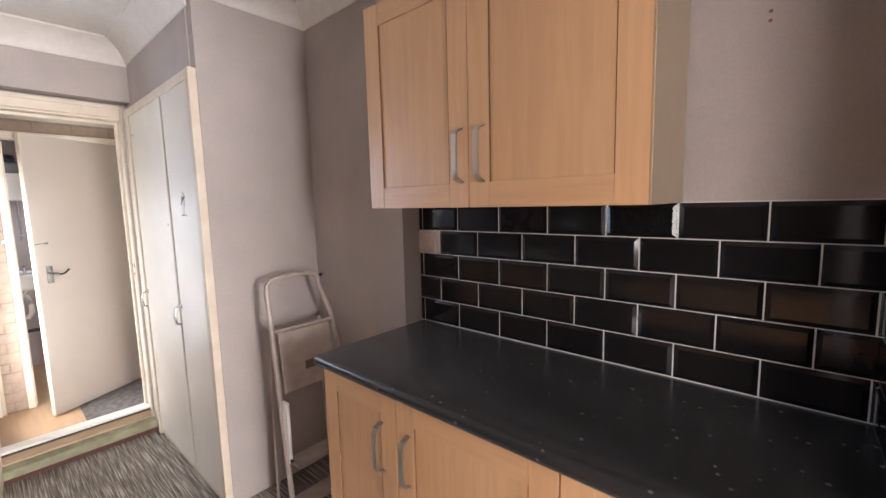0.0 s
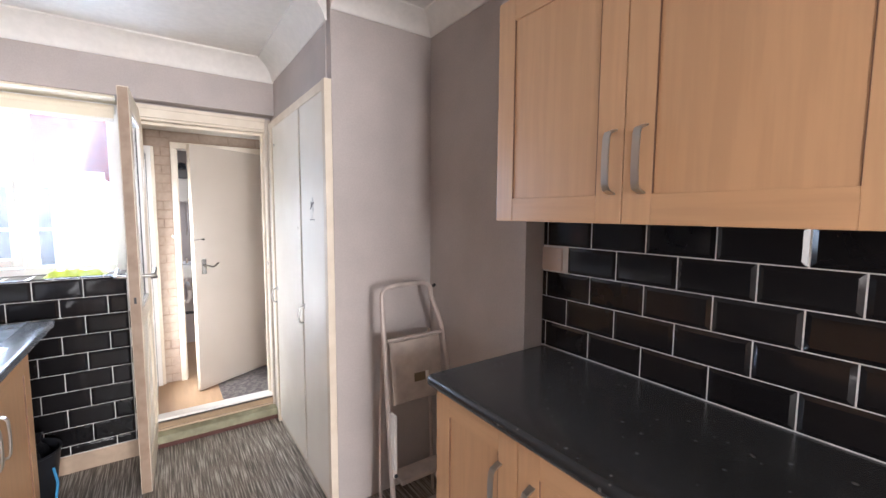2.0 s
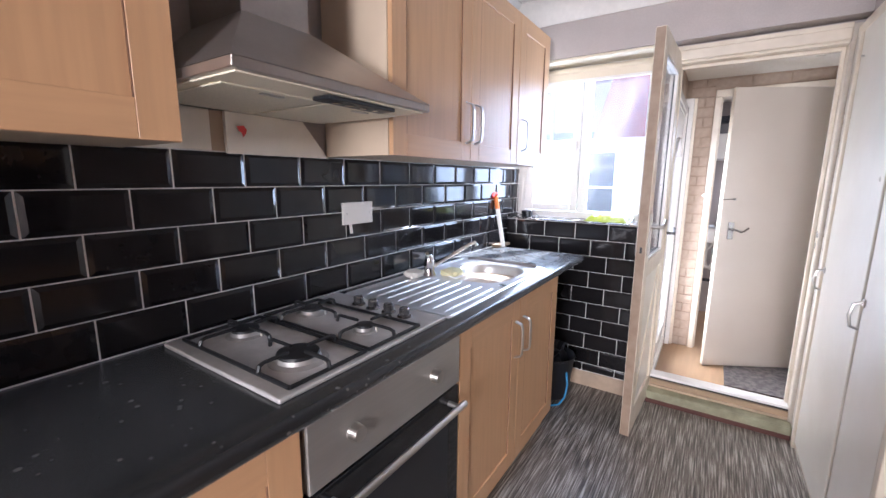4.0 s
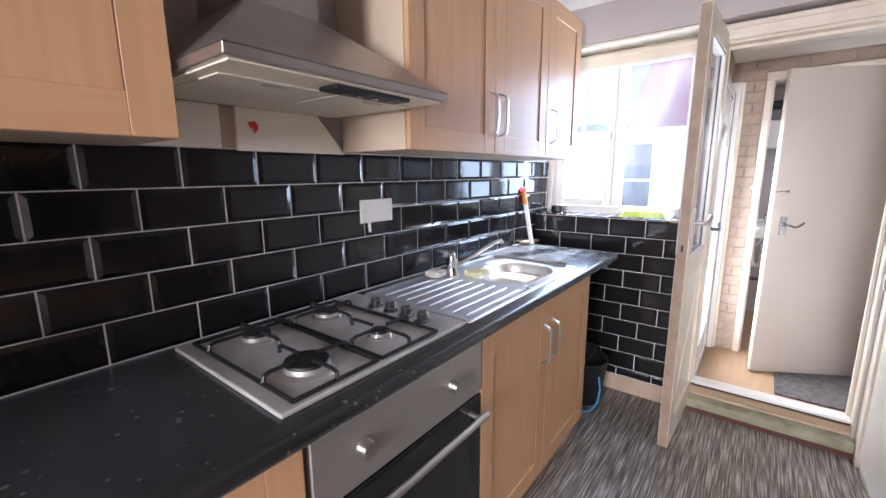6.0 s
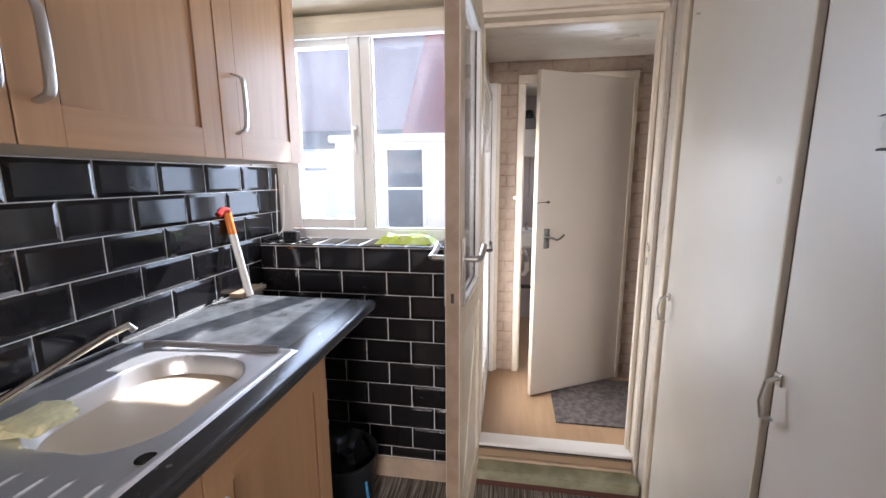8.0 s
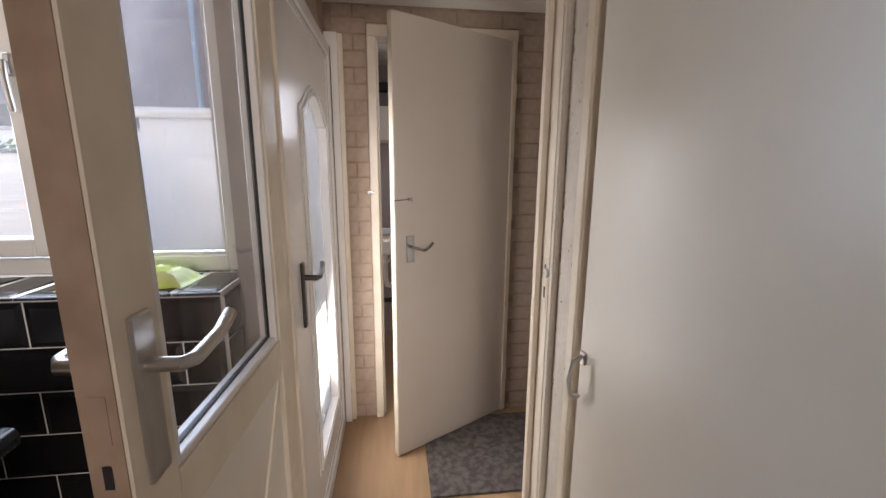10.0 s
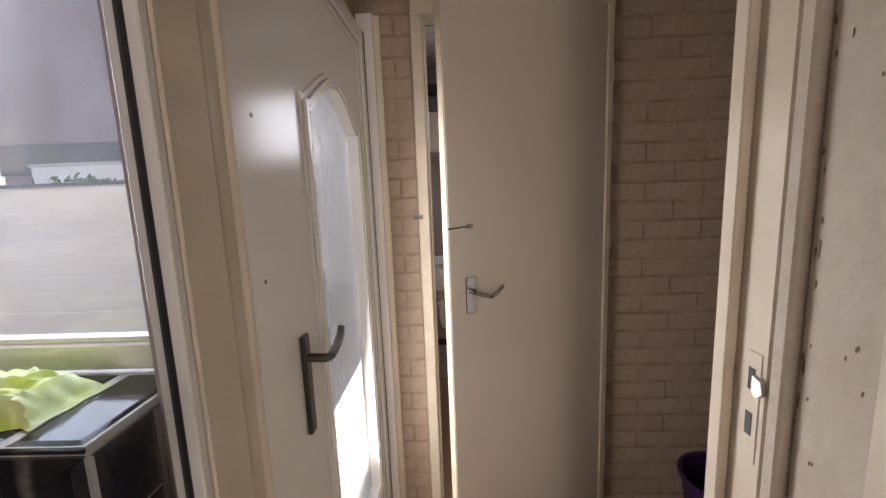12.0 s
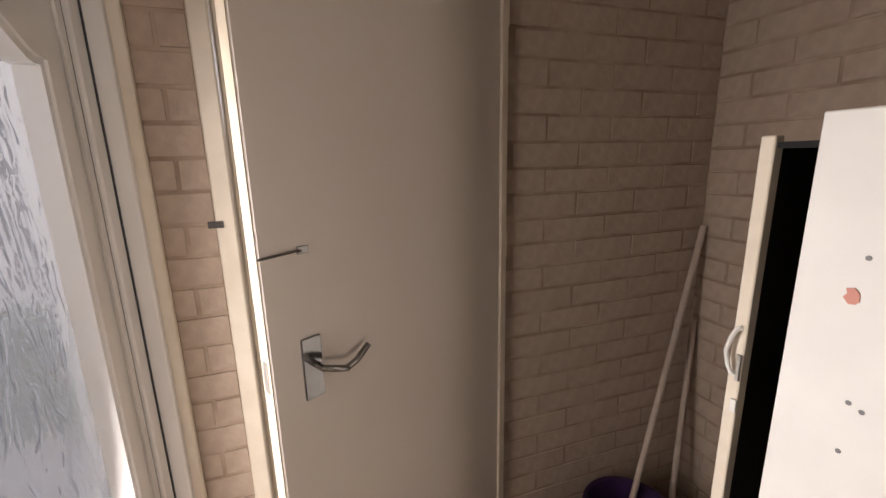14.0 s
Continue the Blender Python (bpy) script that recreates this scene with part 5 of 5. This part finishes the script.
# ---- outside ----
FEN = mat("grey_fence_board", (0.88, 0.86, 0.83), 0.85, spots=0.3, scale=3, second=(0.55, 0.55, 0.58), grain=0.25, grain_scale=40, stretch=(0.1, 1, 1), bump=0.4)
POST = mat("concrete_post", (0.55, 0.54, 0.52), 0.9, spots=0.3, scale=9, bump=0.4)
for k in range(3):
    x0 = -7.4 + k * 1.83
    fp = thing("fence_panel", (x0, 5.9, -0.18), "grey weathered timber fence panel between concrete posts", "fence panel", "garden fence panels")
    for i in range(11):
        part("board", box(x0 + 0.06, x0 + 1.77, 5.88 - 0.008 * (i % 2), 5.905 - 0.008 * (i % 2), -0.16 + i * 0.148, -0.016 + i * 0.148 + 0.01, 0.002), FEN, fp)
    part("top_cap", box(x0 + 0.05, x0 + 1.78, 5.86, 5.93, 1.475, 1.50), mat("dark_cap", (0.10, 0.11, 0.12), 0.8) if k == 0 else bpy.data.materials["dark_cap"], fp, "dark capping rail")
    part("post", box(x0 - 0.055, x0 + 0.055, 5.85, 5.95, -0.18, 1.53, 0.008), POST, fp, "pale concrete post")
shed = thing("outhouse", (1.0, 5.2, -0.18), "white rendered outhouse with a dark window and white gutter", "building")
REND = mat("white_render", (0.86, 0.85, 0.84), 0.85, spots=0.2, scale=2, bump=0.4)
part("wall", box(-2.05, -0.5, 6.4, 8.5, -0.18, 1.86), REND, shed)
part("gutter", tube([(-2.1, 6.36, 1.86), (-0.45, 6.36, 1.86)], 0.05, 10), WP, shed, "white plastic gutter", smooth=True)
wv = part("window", box(-1.37, -0.93, 6.385, 6.40, 0.67, 1.72), DGLASS, shed, "dark window")
part("window_frame", box(-1.41, -1.371, 6.36, 6.40, 0.62, 1.77), UPVC, wv)
part("window_frame", box(-0.929, -0.89, 6.36, 6.40, 0.62, 1.77), UPVC, wv)
part("window_bar", box(-1.37, -0.931, 6.37, 6.384, 1.24, 1.27), UPVC, wv)
# facade out of view, added as a reflector that brightens the fence
wall("wall_house_outside", [(-9.0, -1.19, 3.15, 3.33, -0.18, 5.5), (-1.19, 1.9, 3.15, 3.33, 2.56, 5.5)], mat("buff_render", (0.52, 0.49, 0.45), 0.9, spots=0.2, scale=2, bump=0.4), "unseen buff outside wall added to bounce sun onto the fence")
house = thing("neighbour_house", (-3, 13, -0.18), "neighbouring house of purple-grey brick with a red tiled roof", "house")
PB_M = mat("purple_brick", (0.38, 0.29, 0.28), 0.9, spots=0.3, scale=1.5, grain=0.2, grain_scale=14, bump=0.5)
part("wall", box(-9.0, 1.5, 11.0, 18.0, -0.18, 5.6), PB_M, house)
ROOF = mat("red_roof_tile", (0.30, 0.09, 0.07), 0.85, spots=0.4, scale=2, grain=0.3, grain_scale=9, stretch=(1, 1, 6), bump=0.6)
rf = part("lean_to_roof", prism([(-2.3, 1.9), (1.6, 1.9), (1.6, 5.3), (-1.35, 5.3)], "y", 10.2, 10.9), ROOF, house, "steep red tiled roof slope")
part("downpipe", tube([(-3.4, 10.93, 0.0), (-3.4, 10.93, 5.5)], 0.05, 8), mat("blue_grey_pipe", (0.35, 0.42, 0.5), 0.5), house, "pale downpipe")
part("plinth_band", box(-9.0, 1.5, 10.94, 10.99, 1.9, 2.5), mat("dark_plinth", (0.10, 0.10, 0.095), 0.85), house)
lw = thing("garden_wall", (-4.2, 9.05, -0.18), "low cream rendered wall behind the grey fence", "wall")
part("wall", box(-6.2, -2.1, 8.9, 9.1, -0.18, 1.88), REND, lw)
part("coping", box(-6.22, -2.08, 8.87, 9.13, 1.8805, 1.93, 0.008), POST, lw)
LEAF = mat("hedge_leaf", (0.07, 0.13, 0.03), 0.6, vary=0.3)
bm = bmesh.new()
rnd = random.Random(5)
for k in range(900):
    c = Vector((rnd.uniform(-3.6, -2.95), rnd.uniform(6.3, 6.9), 1.15 + 0.4 * rnd.random() ** 0.6 * (0.8 + 0.3 * math.sin(k))))
    u, v = Vector((rnd.uniform(-1, 1), rnd.uniform(-1, 1), rnd.uniform(-1, 1))).normalized() * 0.04, Vector((rnd.uniform(-1, 1), rnd.uniform(-1, 1), rnd.uniform(-1, 1))).normalized() * 0.025
    bm.faces.new([bm.verts.new(c + u), bm.verts.new(c + v), bm.verts.new(c - u), bm.verts.new(c - v)])
tagged(part("hedge", bm, LEAF, kind="stuff"), "green garden hedge behind the grey fence", "hedge")

gw = thing("garden_wall", (-5.3, 6, -0.18), "pale rendered garden wall beyond the back door", "wall")
part("wall", box(-5.6, -5.35, 0.0, 5.8, -0.18, 1.45), REND, gw)
part("coping", box(-5.64, -5.31, 0.0, 5.8, 1.4505, 1.52, 0.01), POST, gw)
bm = bmesh.new()
for k in range(2200):
    c = Vector((rnd.uniform(-5.2, -4.5), rnd.uniform(2.0, 5.7), -0.1 + 0.65 * rnd.random() ** 0.8))
    u, v = Vector((rnd.uniform(-1, 1), rnd.uniform(-1, 1), rnd.uniform(-1, 1))).normalized() * 0.07, Vector((rnd.uniform(-1, 1), rnd.uniform(-1, 1), rnd.uniform(-1, 1))).normalized() * 0.045
    bm.faces.new([bm.verts.new(c + u), bm.verts.new(c + v), bm.verts.new(c - u), bm.verts.new(c - v)])
tagged(part("shrubs", bm, LEAF, kind="stuff"), "low green shrubs along the garden wall", "shrubs")

bm = bmesh.new()
for k in range(2600):
    c = Vector((rnd.uniform(-3.0, -1.5), rnd.uniform(3.7, 5.6), -0.17 + 0.30 * rnd.random() ** 1.3))
    u, v = Vector((rnd.uniform(-1, 1), rnd.uniform(-1, 1), rnd.uniform(-1, 1))).normalized() * 0.05, Vector((rnd.uniform(-1, 1), rnd.uniform(-1, 1), rnd.uniform(-1, 1))).normalized() * 0.03
    bm.faces.new([bm.verts.new(c + u), bm.verts.new(c + v), bm.verts.new(c - u), bm.verts.new(c - v)])
tagged(part("low_plants", bm, LEAF, kind="stuff"), "low green plants growing in the yard by the fence", "plants")

bm = bmesh.new()
for k in range(1300):
    c = Vector((rnd.uniform(-1.7, -0.4), rnd.uniform(5.95, 6.33), -0.17 + 0.75 * rnd.random() ** 1.4))
    u, v = Vector((rnd.uniform(-1, 1), rnd.uniform(-1, 1), rnd.uniform(-1, 1))).normalized() * 0.06, Vector((rnd.uniform(-1, 1), rnd.uniform(-1, 1), rnd.uniform(-1, 1))).normalized() * 0.035
    bm.faces.new([bm.verts.new(c + u), bm.verts.new(c + v), bm.verts.new(c - u), bm.verts.new(c - v)])
tagged(part("border_plants", bm, LEAF, kind="stuff"), "green plants growing along the white outhouse wall", "plants")

# ---- tiles and bricks ----
TB = 0.0135


def tile_mesh(w, h, bevel=0.012):
    """A bevelled tile in the plane u, v, thickness along +w; origin at its lower corner."""
    key = (round(w, 4), round(h, 4))
    if key in TILES:
        return TILES[key]
    b = min(bevel, w * 0.35, h * 0.35)
    me = bpy.data.meshes.new("tile")
    v = [(0, 0, 0), (w, 0, 0), (w, h, 0), (0, h, 0), (0, 0, 0.005), (w, 0, 0.005), (w, h, 0.005), (0, h, 0.005), (b, b, 0.0095), (w - b, b, 0.0095), (w - b, h - b, 0.0095), (b, h - b, 0.0095)]
    f = [(0, 1, 5, 4), (1, 2, 6, 5), (2, 3, 7, 6), (3, 0, 4, 7), (4, 5, 9, 8), (5, 6, 10, 9), (6, 7, 11, 10), (7, 4, 8, 11), (8, 9, 10, 11)]
    me.from_pydata(v, [], f)
    me.materials.append(TILE)
    TILES[key] = me
    return me


TILES = {}
tile_rnd = random.Random(11)


def tile_field(parent, origin, u, v, length, zs, phase, flip=0, holes=(), name="tile", pitch=PITCH):
    """Rows of tiles from origin along u for length; zs: heights of the rows' lower edges; joints where u = phase mod the pitch."""
    u, v = Vector(u), Vector(v)
    w = u.cross(v)
    for r, (z0, z1) in enumerate(zs):
        ph = phase + (pitch / 2 if (r + flip) % 2 else 0)
        k = math.floor(-ph / pitch)
        s = ph + k * pitch
        while s < length:
            a, b = max(s + 0.002, 0.0), min(s + pitch - 0.002, length)
            c, d = z0 + 0.0015, z1 - 0.0015
            s += pitch
            if b - a < 0.012 or any(a < h[1] and b > h[0] and c < h[3] and d > h[2] for h in holes):
                continue
            ob = new(name, tile_mesh(b - a, d - c))
            m = Matrix((u, v, w)).transposed().to_4x4()
            tilt = Euler([radians(tile_rnd.uniform(-0.18, 0.18)), radians(tile_rnd.uniform(-0.12, 0.12)), 0]).to_matrix().to_4x4()
            ob.matrix_basis = Matrix.Translation(Vector(origin) + u * a + v * c) @ m @ tilt
            ob.parent = parent


rows5 = [(0.915 + ROW * k, 0.915 + ROW * (k + 1)) for k in range(5)]


def grout_sheet(name, b):
    return tagged(part(name, box(*b), GROUT), "off-white grout bed behind black tiles", "grout", kind="structure")


grout_sheet("trim_grout_left", (LX - 0.009, LX + 0.0072, NY, WY - 0.005, 0.9125, 1.434))
grout_sheet("trim_grout_right", (RX - 0.0072, RX + 0.009, NY, 1.268, 0.9125, 1.434))
grout_sheet("trim_grout_near", (0.80, RX - 0.005, NY - 0.009, NY + 0.0072, 0.9125, 1.434))
grout_sheet("trim_grout_end", (LX + 0.005, -0.101, EY - 0.0032, EY + 0.0095, 0.10, 1.0845))
grout_sheet("trim_grout_sill", (LX + 0.005, -0.101, EY + 0.001, WY - 0.005, 1.085, 1.0955))
grout_sheet("trim_grout_return", (-0.1005, -0.0932, EY + 0.001, 3.17, 0.10, 1.0845))

# rows along +y seen from +x: u = +y, v = +z, w = +x
tile_field(wall_left, (LX + 0.003, NY, 0), (0, 1, 0), (0, 0, 1), WY - 0.006 - NY, rows5, (1.762 - NY) % PITCH, 0)
# seen from -x: u = -y, v = +z, w = -x
tile_field(wall_right, (RX - 0.003, 1.268, 0), (0, -1, 0), (0, 0, 1), 1.268 - NY, rows5, (1.268 - 0.433) % PITCH, 0, [(0, 0.105, 1.228, 1.325)])
# seen from +y: u = -x, w = +y
tile_field(wall_near, (RX - 0.005, NY + 0.003, 0), (-1, 0, 0), (0, 0, 1), RX - 0.005 - 0.80, rows5, 0.11, 0)
rows_end = [(1.0865 - ROW * (k + 1), 1.0865 - ROW * k) for k in range(9)] + [(0.103, 1.0865 - ROW * 9)]
# seen from -y: u = +x, v = +z, w = -y
tile_field(wall_end, (LX + 0.005, EY + 0.001, 0), (1, 0, 0), (0, 0, 1), -0.101 - LX - 0.005, rows_end, (-0.087 - LX - 0.005) % PITCH, 0)
tile_field(wall_end, (-0.0975, EY + 0.001, 0), (0, 1, 0), (0, 0, 1), 0.088, rows_end, 0.19, 0)
# sill: u = +x, v = +y, w = +z
tile_field(wall_end, (LX + 0.005, 0, 1.0885), (1, 0, 0), (0, 1, 0), -0.101 - LX - 0.005, [(EY - 0.004, WY - 0.006)], (-0.512 - LX - 0.005) % ROW, pitch=ROW)

BRICKS = {}
rb = random.Random(4)


def brick_mesh(w, h, kind):
    key = (round(w, 3), round(h, 3), kind)
    if key not in BRICKS:
        r = random.Random(kind * 77 + int(w * 1000))
        b = 0.0032
        j = [r.uniform(-0.0014, 0.0014) for _ in range(8)]
        v = [(0, 0, 0), (w, 0, 0), (w, h, 0), (0, h, 0), (b + j[0], b + j[1], 0.008), (w - b + j[2], b + j[3], 0.008 + j[0]), (w - b + j[4], h - b + j[5], 0.008 + j[1]), (b + j[6], h - b + j[7], 0.008)]
        me = bpy.data.meshes.new("brick")
        me.from_pydata(v, [], [(0, 1, 5, 4), (1, 2, 6, 5), (2, 3, 7, 6), (3, 0, 4, 7), (4, 5, 6, 7)])
        me.materials.append(BRICKP)
        BRICKS[key] = me
    return BRICKS[key]


def brick_field(parent, origin, u, length, z0, z1, phase):
    u, v = Vector(u), Vector((0, 0, 1))
    w = u.cross(v)
    rowh, pw = 0.075, 0.225
    for r in range(math.ceil((z1 - z0) / rowh)):
        a0 = ((phase + (pw / 2 if r % 2 else 0)) % pw) - pw
        c, d = z0 + r * rowh, min(z0 + (r + 1) * rowh, z1)
        while a0 < length:
            a, b = max(a0 + 0.0022, 0.0), min(a0 + pw - 0.0022, length)
            a0 += pw
            if b - a < 0.02 or d - c < 0.02:
                continue
            ob = new("brick", brick_mesh(b - a, d - c - 0.0042, rb.randrange(4)))
            m = Matrix((u, v, w)).transposed().to_4x4()
            ob.matrix_basis = Matrix.Translation(Vector(origin) + u * a + v * (c + 0.0021) + w * rb.uniform(-0.0060, -0.0046)) @ m
            ob.parent = parent


brick_field(wall_porch, (0.916, PB, 0), (1, 0, 0), 1.70 - 0.916, PF - 0.047, PC, 0.133)
brick_field(wall_porch, (0.0, PB, 0), (1, 0, 0), 0.163, PF, PC, 0.10)
brick_field(wall_porch, (0.155, PB, 0), (1, 0, 0), 0.795, 2.045, PC, 0.0)
brick_field(wall_porch_right, (1.70, PB, 0), (0, -1, 0), 1.05, PF, PC, 0.0)
brick_field(wall_porch_left, (-0.03, 4.263, 0), (0, 1, 0), 0.045, PF, PC, 0.0)
